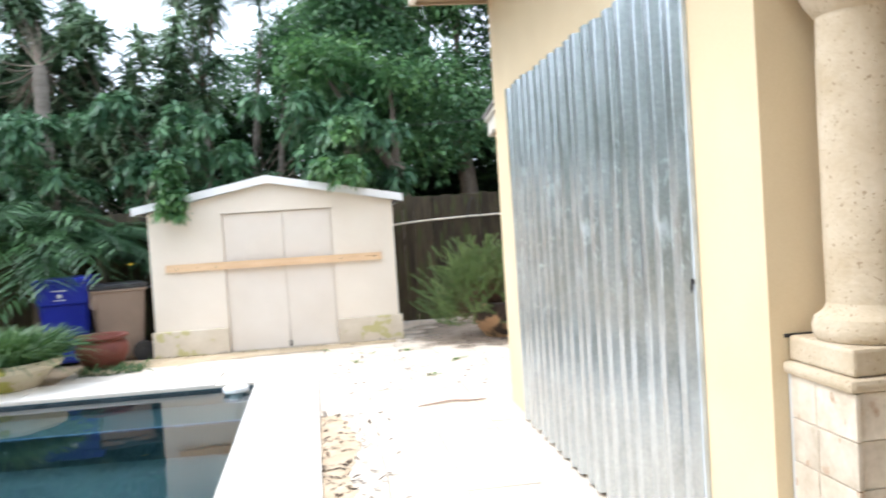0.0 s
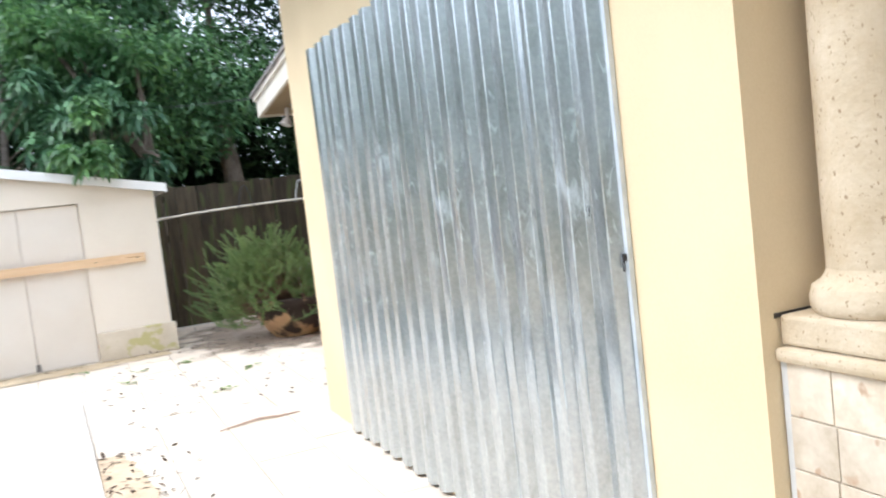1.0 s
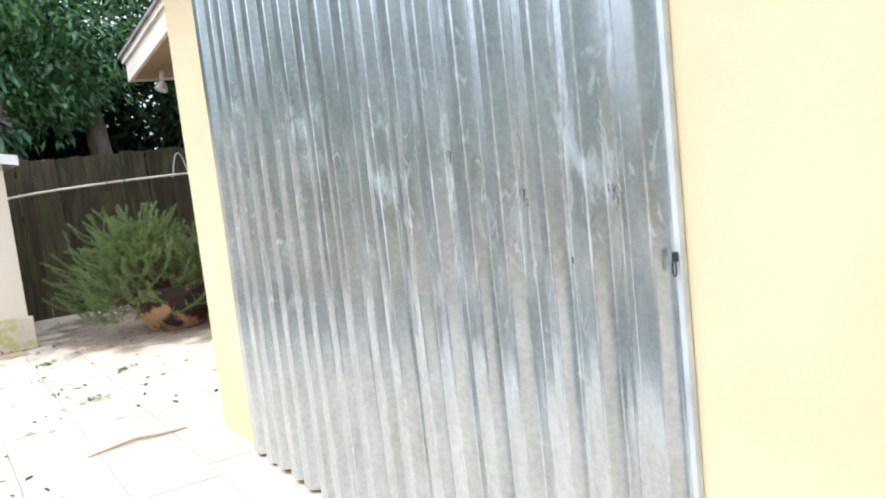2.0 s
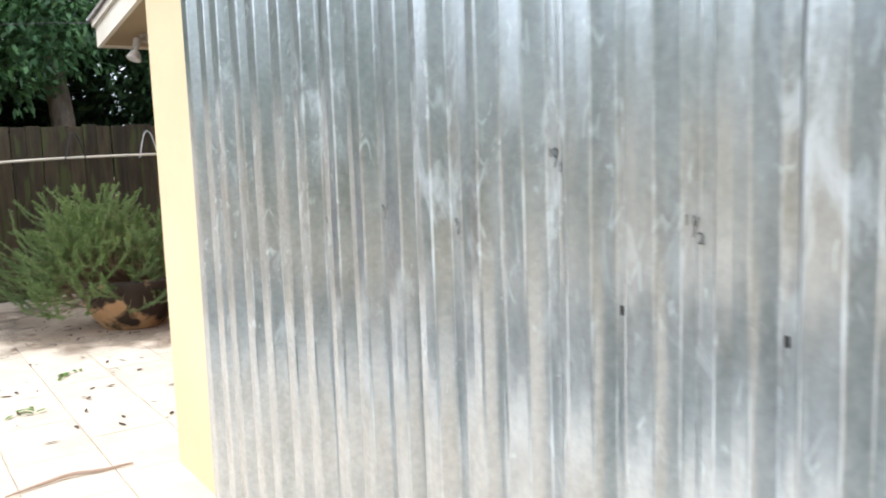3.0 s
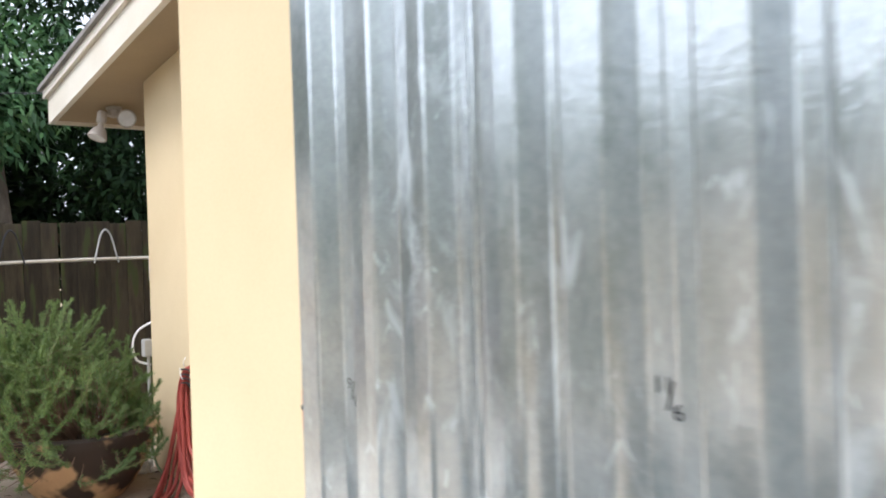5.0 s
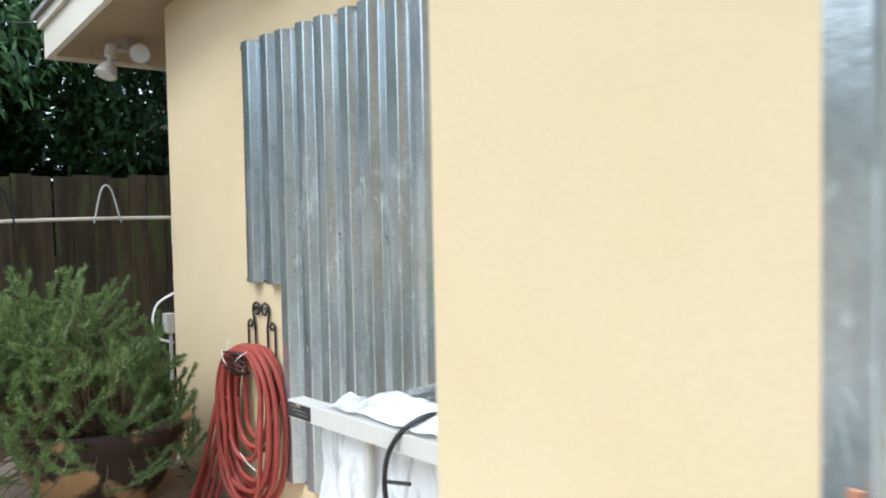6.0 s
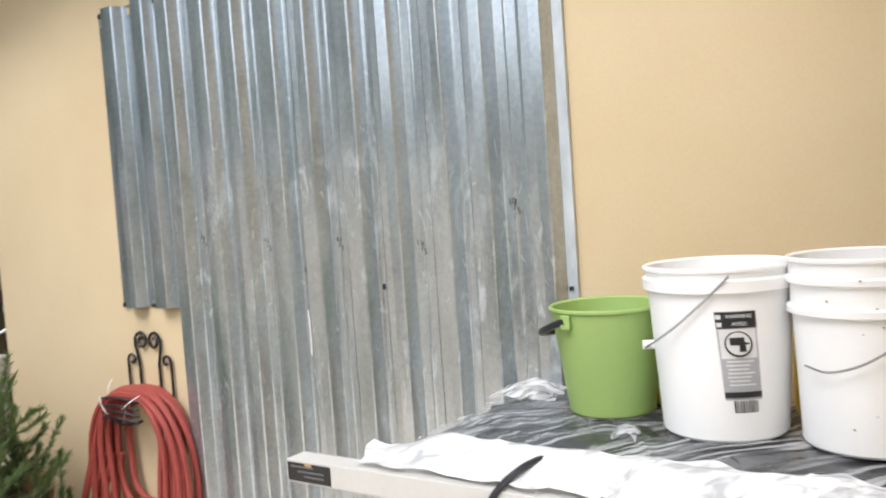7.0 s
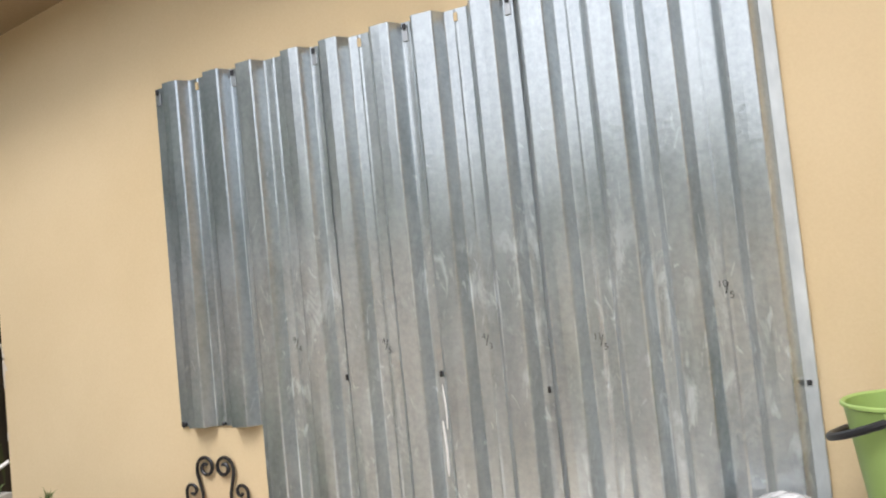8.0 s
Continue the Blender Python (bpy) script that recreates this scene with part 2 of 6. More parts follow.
STAIN = surface("leaf_stained_paver", (0.43, 0.315, 0.20), (0.64, 0.51, 0.355), 5, 45, (0.7, 0.9), spots=((0.16, 0.10, 0.05), 14, 0.66))
STONE = surface("coral_stone", (0.45, 0.352, 0.222), (0.61, 0.512, 0.372), 7, 55, (0.7, 0.9), bump=0.6, depth=0.006,
                spots=((0.32, 0.23, 0.14), 78, 0.635))
STONE_TILE = surface("travertine_tile", (0.46, 0.375, 0.265), (0.74, 0.65, 0.52), 9, 50, (0.55, 0.8), bump=0.4,
                     spots=((0.42, 0.29, 0.19), 11, 0.635), per_piece=0.12)
SHED_WALL = surface("cream_shed_paint", (0.74, 0.65, 0.53), (0.82, 0.735, 0.62), 1.6, 90, (0.75, 0.9), bump=0.3, spec=0.2)
SHED_DOOR = surface("beige_shed_door", (0.70, 0.62, 0.52), (0.77, 0.70, 0.61), 2.2, 80, (0.6, 0.8), spec=0.25)
PLINTH = surface("mossy_plinth", (0.56, 0.48, 0.36), (0.70, 0.62, 0.50), 5, 60, (0.8, 0.95), spots=((0.50, 0.45, 0.22), 4.5, 0.58))
WHITE_PAINT = surface("white_paint", (0.74, 0.73, 0.71), (0.82, 0.81, 0.80), 3, 60, (0.4, 0.6))
LUMBER = surface("pine_lumber", (0.62, 0.41, 0.23), (0.78, 0.56, 0.34), 3, 30, (0.6, 0.8), stretch=(1, 8, 8),
                 spots=((0.36, 0.17, 0.06), 3.0, 0.68))
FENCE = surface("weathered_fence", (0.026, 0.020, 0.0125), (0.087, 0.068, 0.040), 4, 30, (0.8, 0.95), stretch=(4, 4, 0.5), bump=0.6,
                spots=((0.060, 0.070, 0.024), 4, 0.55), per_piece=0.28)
BARK = surface("grey_bark", (0.10, 0.08, 0.06), (0.26, 0.21, 0.16), 5, 30, (0.85, 0.95), stretch=(2, 2, 0.6), bump=0.8, depth=0.02)
PALE_BARK = surface("pale_palm_bark", (0.13, 0.11, 0.088), (0.25, 0.22, 0.185), 5, 30, (0.85, 0.95), stretch=(1, 1, 3), bump=0.7, depth=0.015)
LEAF_TREE = leaf_material("tree_leaf", (0.047, 0.115, 0.050), (0.21, 0.40, 0.14))
LEAF_LIGHT = leaf_material("umbrella_leaf", (0.050, 0.13, 0.045), (0.22, 0.40, 0.12), 0.35)
LEAF_STRAP = leaf_material("strap_leaf", (0.070, 0.135, 0.068), (0.31, 0.42, 0.24), 0.3)
# umbrella leaf tinted cooler and slightly darker for the shade behind the shed
LEAF_SHRUB = leaf_material("shaded_shrub_leaf", (0.050, 0.12, 0.064), (0.20, 0.37, 0.17), 0.3)
# leaf colour lowered to carry the shade inside the dense canopy
LEAF_SHADED = leaf_material("shaded_tree_leaf", (0.009, 0.023, 0.010), (0.045, 0.090, 0.030), 0.2, 0.65, 0.15)
LEAF_PALM = leaf_material("palm_leaf", (0.025, 0.07, 0.028), (0.10, 0.21, 0.07), 0.2)
LEAF_ROSEMARY = leaf_material("rosemary_needle", (0.090, 0.152, 0.050), (0.29, 0.39, 0.128), 0.22, 0.6)
LEAF_GRASS = leaf_material("grassy_leaf", (0.040, 0.10, 0.030), (0.17, 0.27, 0.085), 0.25)
APRON_STAIN = surface("tan_grime", (0.40, 0.305, 0.185), (0.61, 0.495, 0.335), 3.5, 45, (0.75, 0.9), spots=((0.26, 0.19, 0.10), 9, 0.64))
# darker brown paver colour round the bowl, fading unevenly at the rim
DARK_PATCH = soften(surface("dark_paver_patch", (0.30, 0.235, 0.175), (0.56, 0.46, 0.365), 3.0, 40, (0.75, 0.9), spots=((0.13, 0.10, 0.07), 7, 0.62)),
               (1.75, 10.2, 0), (1.15, 1.6, 1))
LEAF_FALLEN = leaf_material("fallen_green_leaf", (0.10, 0.20, 0.04), (0.22, 0.33, 0.09), 0.15)
LEAF_DEAD = leaf_material("dead_leaf", (0.05, 0.030, 0.018), (0.14, 0.085, 0.045), 0.05, 0.8)
TWIG = plain("brown_twig", (0.20, 0.12, 0.08), 0.8)
DRY_STICK = surface("dry_stick", (0.36, 0.25, 0.19), (0.52, 0.40, 0.32), 20, 90, (0.8, 0.95))
AGED_PVC = surface("yellowed_pvc", (0.56, 0.50, 0.40), (0.74, 0.70, 0.62), 5, 60, (0.4, 0.6))
TERRACOTTA = surface("terracotta", (0.125, 0.036, 0.026), (0.20, 0.062, 0.042), 5, 50, (0.6, 0.85))
# near-black mottling, spread further to carry the bowl's shadow too
MOTTLED_POT = surface("mottled_pot", (0.40, 0.24, 0.12), (0.56, 0.36, 0.19), 4, 40, (0.5, 0.8), spots=((0.040, 0.027, 0.020), 3.4, 0.455))
CREAM_POT = surface("cream_pot", (0.60, 0.52, 0.36), (0.72, 0.64, 0.46), 4, 40, (0.7, 0.9), spots=((0.46, 0.42, 0.10), 5, 0.56))
SOIL = surface("dark_soil", (0.03, 0.022, 0.015), (0.07, 0.05, 0.035), 12, 60, (0.9, 1), bump=0.9, depth=0.02)
BLUE_BIN = surface("blue_plastic", (0.010, 0.018, 0.26), (0.018, 0.03, 0.36), 3, 60, (0.4, 0.55))
BROWN_BIN = surface("brown_plastic", (0.21, 0.15, 0.105), (0.28, 0.20, 0.145), 3, 60, (0.5, 0.65))
BLACK_PLASTIC = plain("black_plastic", (0.022, 0.022, 0.024), 0.4)
HOSE_RED = surface("red_rubber", (0.28, 0.048, 0.040), (0.40, 0.082, 0.062), 5, 50, (0.4, 0.6))
WHITE_PLASTIC = surface("white_plastic", (0.88, 0.88, 0.87), (0.93, 0.93, 0.92), 3, 60, (0.35, 0.5))
GREEN_PLASTIC = surface("green_plastic", (0.32, 0.46, 0.14), (0.36, 0.51, 0.17), 3, 60, (0.35, 0.5))
YELLOW_PLASTIC = surface("yellow_plastic", (0.80, 0.55, 0.03), (0.86, 0.62, 0.05), 3, 60, (0.35, 0.5))
GREY_PAINT = surface("pale_grey_enamel", (0.54, 0.525, 0.49), (0.62, 0.605, 0.57), 4, 60, (0.4, 0.55))
LABEL_GREY = plain("label_grey", (0.42, 0.42, 0.44), 0.6)
DIM_PRINT = plain("dim_print", (0.17, 0.17, 0.175), 0.6)
ORANGE_PRINT = plain("orange_print", (0.55, 0.30, 0.10), 0.6)
LABEL_WHITE = plain("label_white", (0.75, 0.75, 0.75), 0.6)
GREY_BOX = plain("grey_box", (0.50, 0.50, 0.48), 0.6)
POOL_PLASTER = surface("pool_plaster", (0.013, 0.045, 0.056), (0.028, 0.072, 0.086), 1.2, 20, (0.7, 0.9))
WATERLINE = surface("dark_waterline_tile", (0.025, 0.03, 0.035), (0.06, 0.07, 0.075), 20, 60, (0.2, 0.4), per_piece=0.25)
POOL_TILE = surface("blue_mosaic", (0.03, 0.07, 0.13), (0.08, 0.17, 0.28), 20, 60, (0.2, 0.35), per_piece=0.25)


def water_material():
    m, n, l, b = nodes_of("pool_water")
    b.inputs["Base Color"].default_value = (0.75, 0.92, 0.95, 1)
    b.inputs["Transmission Weight"].default_value = 1.0
    b.inputs["IOR"].default_value = 1.33
    b.inputs["Roughness"].default_value = 0.01
    co, ns, bp = n.new("ShaderNodeTexCoord"), n.new("ShaderNodeTexNoise"), n.new("ShaderNodeBump")
    ns.inputs["Scale"].default_value, ns.inputs["Detail"].default_value = 2.4, 2
    l.new(co.outputs["Object"], ns.inputs["Vector"])
    l.new(ns.outputs[0], bp.inputs["Height"])
    bp.inputs["Strength"].default_value, bp.inputs["Distance"].default_value = 0.08, 0.02
    l.new(bp.outputs[0], b.inputs["Normal"])
    return m


def film_material(name, colour, clear, stretch=(0.05, 0.12, 0.1), span=(0.35, 0.62)):
    """Thin plastic film: part clear, part milky, glossy."""
    m, n, l, b = nodes_of(name)
    b.inputs["Base Color"].default_value = (*colour, 1)
    b.inputs["Roughness"].default_value = 0.22
    b.inputs["Specular IOR Level"].default_value = 0.8
    tr = n.new("ShaderNodeBsdfTransparent")
    co, ns = n.new("ShaderNodeTexCoord"), n.new("ShaderNodeTexNoise")
    ns.inputs["Scale"].default_value, ns.inputs["Detail"].default_value, ns.inputs["Distortion"].default_value = 1.0, 5, 1.2
    mp = n.new("ShaderNodeMapping")
    mp.vector_type = "TEXTURE"
    mp.inputs["Scale"].default_value = stretch
    mp.inputs["Rotation"].default_value = (0, 0, radians(37))
    l.new(co.outputs["Object"], mp.inputs[0])
    l.new(mp.outputs[0], ns.inputs["Vector"])
    mr = n.new("ShaderNodeMapRange")
    mr.inputs[1].default_value, mr.inputs[2].default_value = span
    mr.inputs[3].default_value, mr.inputs[4].default_value = clear
    l.new(ns.outputs[0], mr.inputs[0])
    mix = n.new("ShaderNodeMixShader")
    l.new(mr.outputs[0], mix.inputs[0])
    l.new(b.outputs[0], mix.inputs[1])
    l.new(tr.outputs[0], mix.inputs[2])
    l.new(mix.outputs[0], n["Material Output"].inputs[0])
    return m


WATER = water_material()
FILM_WHITE = film_material("milky_film", (0.87, 0.88, 0.89), (0.50, 0.02), (0.05, 0.14, 0.1), (0.37, 0.52))
FILM_SKIRT = film_material("hanging_milky_film", (0.80, 0.81, 0.83), (0.50, 0.10), (0.10, 0.10, 0.3), (0.36, 0.5))
FILM_HAZY = film_material("hazy_film", (0.78, 0.79, 0.81), (0.85, 0.15), (0.02, 0.08, 0.05), (0.40, 0.62))
FILM_CLEAR = film_material("clear_film", (0.72, 0.74, 0.76), (0.96, 0.42), (0.016, 0.42, 0.1), (0.47, 0.66))
FILM_BLACK = surface("black_film", (0.018, 0.018, 0.020), (0.05, 0.05, 0.055), 8, 40, (0.16, 0.35), bump=0.5, depth=0.01, spec=0.7)
GLASS = nodes_of("dark_window_glass")[0]
GLASS.node_tree.nodes["Principled BSDF"].inputs["Base Color"].default_value = (0.9, 0.95, 0.95, 1)
GLASS.node_tree.nodes["Principled BSDF"].inputs["Transmission Weight"].default_value = 1.0
GLASS.node_tree.nodes["Principled BSDF"].inputs["Roughness"].default_value = 0.02


# ---- building helpers ----
def mesh_of(name, bm, material, smooth=False):
    me = bpy.data.meshes.new(name)
    bm.to_mesh(me)
    bm.free()
    me.materials.append(material)
    if smooth:
        me.polygons.foreach_set("use_smooth", [True] * len(me.polygons))
        me.set_sharp_from_angle(angle=radians(34))
    return me


def arrays(name, verts, faces, material, smooth=False):
    me = bpy.data.meshes.new(name)
    me.from_pydata([tuple(v) for v in verts], [], [tuple(f) for f in faces])
    me.materials.append(material)
    if smooth:
        me.polygons.foreach_set("use_smooth", [True] * len(me.polygons))
        me.set_sharp_from_angle(angle=radians(34))
    return me


def part(name, shape, material=None, parent=None, label="", smooth=False):
    """One mesh object from a bmesh or a mesh, under a thing or a part."""
    me = shape if isinstance(shape, bpy.types.Mesh) else mesh_of(name, shape, material, smooth)
    ob = new(name, me)
    if parent:
        ob.parent = parent
        ob.matrix_parent_inverse = parent.matrix_world.inverted()
    if label:
        ob["label"] = label
    return ob


def thing(name, at, label, category, group="", kind=""):
    ob = new(name)
    ob.empty_display_size = 0.1
    ob.matrix_world = pose(*at)
    ob.matrix_basis = pose(*at)
    return tagged(ob, label, category, group, kind)


def box(x0, x1, y0, y1, z0, z1, bevel=0.0, bm=None):
    bm = bm or bmesh.new()
    made = bmesh.ops.create_cube(bm, size=1)["verts"]
    bmesh.ops.scale(bm, vec=(x1 - x0, y1 - y0, z1 - z0), verts=made)
    bmesh.ops.translate(bm, vec=((x0 + x1) / 2, (y0 + y1) / 2, (z0 + z1) / 2), verts=made)
    if bevel:
        edges = list({e for v in made for e in v.link_edges})
        bmesh.ops.bevel(bm, geom=edges, offset=bevel, segments=2, affect="EDGES", profile=0.6)
    return bm


def lathe(profile, centre=(0, 0), seg=40, bm=None):
    """Turns (radius, height) pairs round a vertical axis."""
    bm = bm or bmesh.new()
    rings = []
    for r, z in profile:
        rings.append([bm.verts.new((centre[0] + r * math.cos(2 * math.pi * i / seg), centre[1] + r * math.sin(2 * math.pi * i / seg), z))
                      for i in range(seg)])
    for a, b in zip(rings, rings[1:]):
        for i in range(seg):
            bm.faces.new((a[i], a[(i + 1) % seg], b[(i + 1) % seg], b[i]))
    for ring, flip in ((rings[0], True), (rings[-1], False)):
        bm.faces.new(ring[::-1] if flip else ring)
    bmesh.ops.recalc_face_normals(bm, faces=bm.faces)
    return bm


def tube(points, radius, seg=8, closed=False, bm=None):
    """A round bar along points; radius may be one number or one per point."""
    bm = bm or bmesh.new()
    pts = [Vector(p) for p in points]
    n = len(pts)
    radii = radius if isinstance(radius, (list, tuple)) else [radius] * n
    rings, ref = [], None
    for i, p in enumerate(pts):
        a = pts[(i - 1) % n] if closed or i > 0 else p
        c = pts[(i + 1) % n] if closed or i < n - 1 else p
        d = (c - a).normalized()
        if ref is None:
            ref = d.orthogonal().normalized()
        ref = (ref - d * ref.dot(d)).normalized()
        side = d.cross(ref)
        rings.append([bm.verts.new(p + radii[i] * (math.cos(2 * math.pi * k / seg) * ref + math.sin(2 * math.pi * k / seg) * side))
                      for k in range(seg)])
    for i in range(n if closed else n - 1):
        a, b = rings[i], rings[(i + 1) % n]
        shift = 0
        if closed and i == n - 1:
            shift = min(range(seg), key=lambda s: (a[0].co - b[s].co).length)
        for k in range(seg):
            bm.faces.new((a[k], a[(k + 1) % seg], b[(k + 1 + shift) % seg], b[(k + shift) % seg]))
    if not closed:
        bm.faces.new(rings[0][::-1])
        bm.faces.new(rings[-1])
    return bm


def smooth_line(points, steps=8):
    """Catmull-Rom points through the given ones."""
    p = [Vector(q) for q in points]
    p = [2 * p[0] - p[1]] + p + [2 * p[-1] - p[-2]]
    out = []
    for i in range(1, len(p) - 2):
        for s in range(steps):
            t = s / steps
            out.append(0.5 * (2 * p[i] + (p[i + 1] - p[i - 1]) * t + (2 * p[i - 1] - 5 * p[i] + 4 * p[i + 1] - p[i + 2]) * t * t
                              + (3 * p[i] - p[i - 1] - 3 * p[i + 1] + p[i + 2]) * t ** 3))
    return out + [p[-2]]


def blades(name, base, way, length, width, droop, material, segs=2, belly=0.45, rng=None, flat=0.6):
    """Many leaves in one mesh: tapered strips from base along way, bent down by droop, each with a fold-free blade."""
    base, way = np.asarray(base, float), np.asarray(way, float)
    n = len(base)
    rng = rng or np.random.default_rng(1)
    way = way / np.maximum(np.linalg.norm(way, axis=1, keepdims=True), 1e-6)
    length, width, droop = [np.broadcast_to(np.asarray(v, float), (n,)) for v in (length, width, droop)]
    up = rng.normal(size=(n, 3)) * (1 - flat) + np.array([0, 0, flat])
    side = np.cross(way, up)
    side /= np.maximum(np.linalg.norm(side, axis=1, keepdims=True), 1e-6)
    rows = []
    for s in np.linspace(0, 1, segs + 1):
        mid = base + way * (length * s)[:, None]
        mid[:, 2] -= droop * length * s * s
        w = (s / belly if s < belly else (1 - s) / (1 - belly)) if segs > 1 else 0
        w = max(w, 0.0) ** 0.7
        if s in (0.0, 1.0):
            rows.append((mid, None))
        else:
            rows.append((mid - side * (0.5 * w * width)[:, None], mid + side * (0.5 * w * width)[:, None]))
    stack, index, count = [], [], 0
    for a, b in rows:
        stack.append(a)
        ia = count
        count += 1
        if b is not None:
            stack.append(b)
            count += 1
            index.append((ia, ia + 1))
        else:
            index.append((ia, ia))
    verts = np.stack(stack, 1).reshape(-1, 3)
    offs = np.arange(n) * count
    loops, starts, totals = [], [], []
    for (a0, a1), (b0, b1) in zip(index, index[1:]):
        corner = [a0, a1, b1, b0]
        keep = []
        for c in corner:
            if c not in keep:
                keep.append(c)
        loops.append((offs[:, None] + np.array(keep)[None, :], len(keep)))
    me = bpy.data.meshes.new(name)
    me.vertices.add(len(verts))
    me.vertices.foreach_set("co", verts.astype(np.float32).ravel())
    flat_loops = np.concatenate([q.ravel() for q, _ in loops])
    sizes = np.concatenate([np.full(len(q), k) for q, k in loops])
    me.loops.add(len(flat_loops))
    me.loops.foreach_set("vertex_index", flat_loops.astype(np.int32))
    me.polygons.add(len(sizes))
    me.polygons.foreach_set("loop_start", np.concatenate(([0], np.cumsum(sizes)[:-1])).astype(np.int32))
    me.polygons.foreach_set("loop_total", sizes.astype(np.int32))
    me.update(calc_edges=True)
    me.validate()
    me.materials.append(material)
    return me


def writing(text, size, m, material, parent, name="writing", thin=0.0):
    """Letters in the built-in font, as a thin mesh."""
    cu = bpy.data.curves.new(name, "FONT")
    cu.body, cu.size, cu.extrude, cu.offset = text, size, 0.0004, -thin
    cu.align_x, cu.align_y = "CENTER", "CENTER"
    tmp = bpy.data.objects.new(name, cu)
    me = bpy.data.meshes.new_from_object(tmp)
    bpy.data.objects.remove(tmp)
    me.materials.clear()
    me.materials.append(material)
    ob = new(name, me)
    ob.parent = parent
    ob.matrix_parent_inverse = parent.matrix_world.inverted()
    ob.matrix_basis = m
    return ob


def setting(name, shape, material, label, category, smooth=False):
    return tagged(part(name, shape, material, None, "", smooth), label, category, kind="structure")


# ---- the house ----
W1X, W1N, W1F = 1.174, 2.262, 6.203          # first wall: face, near end, far end
W2X, W2F = 2.44, 10.09                      # second wall: face, far end
bm = box(W1X, W1X + 0.24, W1N, W1F, -0.04, 3.12)
setting("wall_west", bm, STUCCO, "smooth pale yellow stucco house wall behind steel shutters", "wall")
bm = box(W1X + 0.24, 1.72, W1N, W1N + 0.22, -0.04, 3.12)
setting("wall_pier", bm, STUCCO, "yellow stucco pier beside the stone column", "wall")
bm = box(W1X + 0.24, W2X, 5.90, 6.14, 0, 3.12)
setting("wall_return", bm, STUCCO, "yellow stucco wall turning into the recess", "wall")
bm = bmesh.new()
gable = [(5.9, -0.04), (W2F, -0.04), (W2F, 2.715), (5.9, 3.286)]
front = [bm.verts.new((W2X, y, z)) for y, z in gable]
back = [bm.verts.new((W2X + 0.22, y, z)) for y, z in gable]
bm.faces.new(front)
bm.faces.new(back[::-1])
for i in range(4):
    bm.faces.new((front[i], front[(i + 1) % 4], back[(i + 1) % 4], back[i]))
bmesh.ops.recalc_face_normals(bm, faces=bm.faces)
wall_2 = setting("wall_recessed", bm, STUCCO, "recessed yellow stucco wall with a corrugated shutter", "wall")
setting("wall_north", box(W2X + 0.22, 6.5, W2F - 0.22, W2F, 0, 2.7), STUCCO, "yellow stucco end wall of the house", "wall")
# unseen back and side walls, closing the house so its inside stays dark
setting("wall_east", box(6.5, 6.7, -3.5, W2F, 0, 3.1), STUCCO, "unseen yellow stucco back wall added to keep the house dark inside", "wall")
setting("wall_south", box(1.4, 6.5, -3.7, -3.5, 0, 3.1), STUCCO, "unseen yellow stucco wall added behind the porch to keep it dark", "wall")

rng = random.Random(31)
for z, s in ((1.45, 0.020), (1.40, 0.028), (1.335, 0.016), (1.12, 0.013)):
    bm = bmesh.new()
    ring = [bm.verts.new((W2X - 0.0025, W2F - max(0.0, s * (0.7 + rng.uniform(-0.4, 0.4)) * math.sin(a)), z + s * 1.4 * math.cos(a) * rng.uniform(0.7, 1.2)))
            for a in np.linspace(0, math.pi, 9)]
    bm.faces.new(ring)
    part("plaster_chip", bm, GROUT, wall_2)

# unseen wall, added so the shutters have something tan to reflect
setting("wall_reflected", box(-10.7, -10.5, -8.0, 17.0, -0.05, 2.0), STUCCO, "unseen plain tan wall added beyond the pool for the shutters to reflect", "wall")

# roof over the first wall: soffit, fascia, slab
setting("soffit", box(0.62, 6.7, -3.7, 6.30, 3.12, 3.15), SHADED_SOFFIT, "tan soffit under the eave, colour darkened for shade", "soffit")
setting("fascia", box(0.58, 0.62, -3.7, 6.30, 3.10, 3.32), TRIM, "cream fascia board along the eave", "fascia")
setting("fascia_end", box(0.58, 2.3, 6.30, 6.34, 3.10, 3.32), SHADED_SOFFIT, "tan fascia board at the roof end", "fascia")
setting("roof_slab", box(0.55, 6.75, -3.75, 6.36, 3.32, 3.40), SHINGLE, "grey shingle roof edge", "roof")


# roof over the recess: its verge climbs towards the house
def sloped(x0, x1, y0, y1, low, high):
    """A board that climbs with the verge from y1 (eave) to y0, between two heights over the verge line."""
    line = lambda y: 2.535 + (11.19 - y) * 0.1365
    bm = bmesh.new()
    vs = [bm.verts.new((x, y, line(y) + h)) for x in (x0, x1) for y in (y0, y1) for h in (low, high)]
    bmesh.ops.convex_hull(bm, input=vs)
    return bm


setting("verge_soffit", sloped(2.12, W2X, 6.5, 11.15, 0.02, 0.045), SHADED_SOFFIT, "tan soffit under the sloping verge, colour darkened for shade", "soffit")
setting("eave_soffit", sloped(W2X, 6.7, W2F, 11.15, 0.02, 0.045), SHADED_SOFFIT, "tan soffit beyond the house corner, colour darkened for shade", "soffit")
setting("verge_board", sloped(2.08, 2.12, 6.5, 11.19, 0.0, 0.20), TRIM, "cream verge board with a dark upper line", "fascia")
setting("verge_trim", sloped(2.05, 2.12, 6.5, 11.22, 0.203, 0.265), TRIM, "cream roof edge strip above the verge board", "fascia")
setting("eave_board", box(2.12, 6.7, 11.15, 11.19, 2.535, 2.74), TRIM, "cream eave board at the roof's low edge", "fascia")
setting("verge_roof", sloped(2.02, 6.75, 6.5, 11.26, 0.268, 0.30), SHINGLE, "grey shingle roof over the recess", "roof")

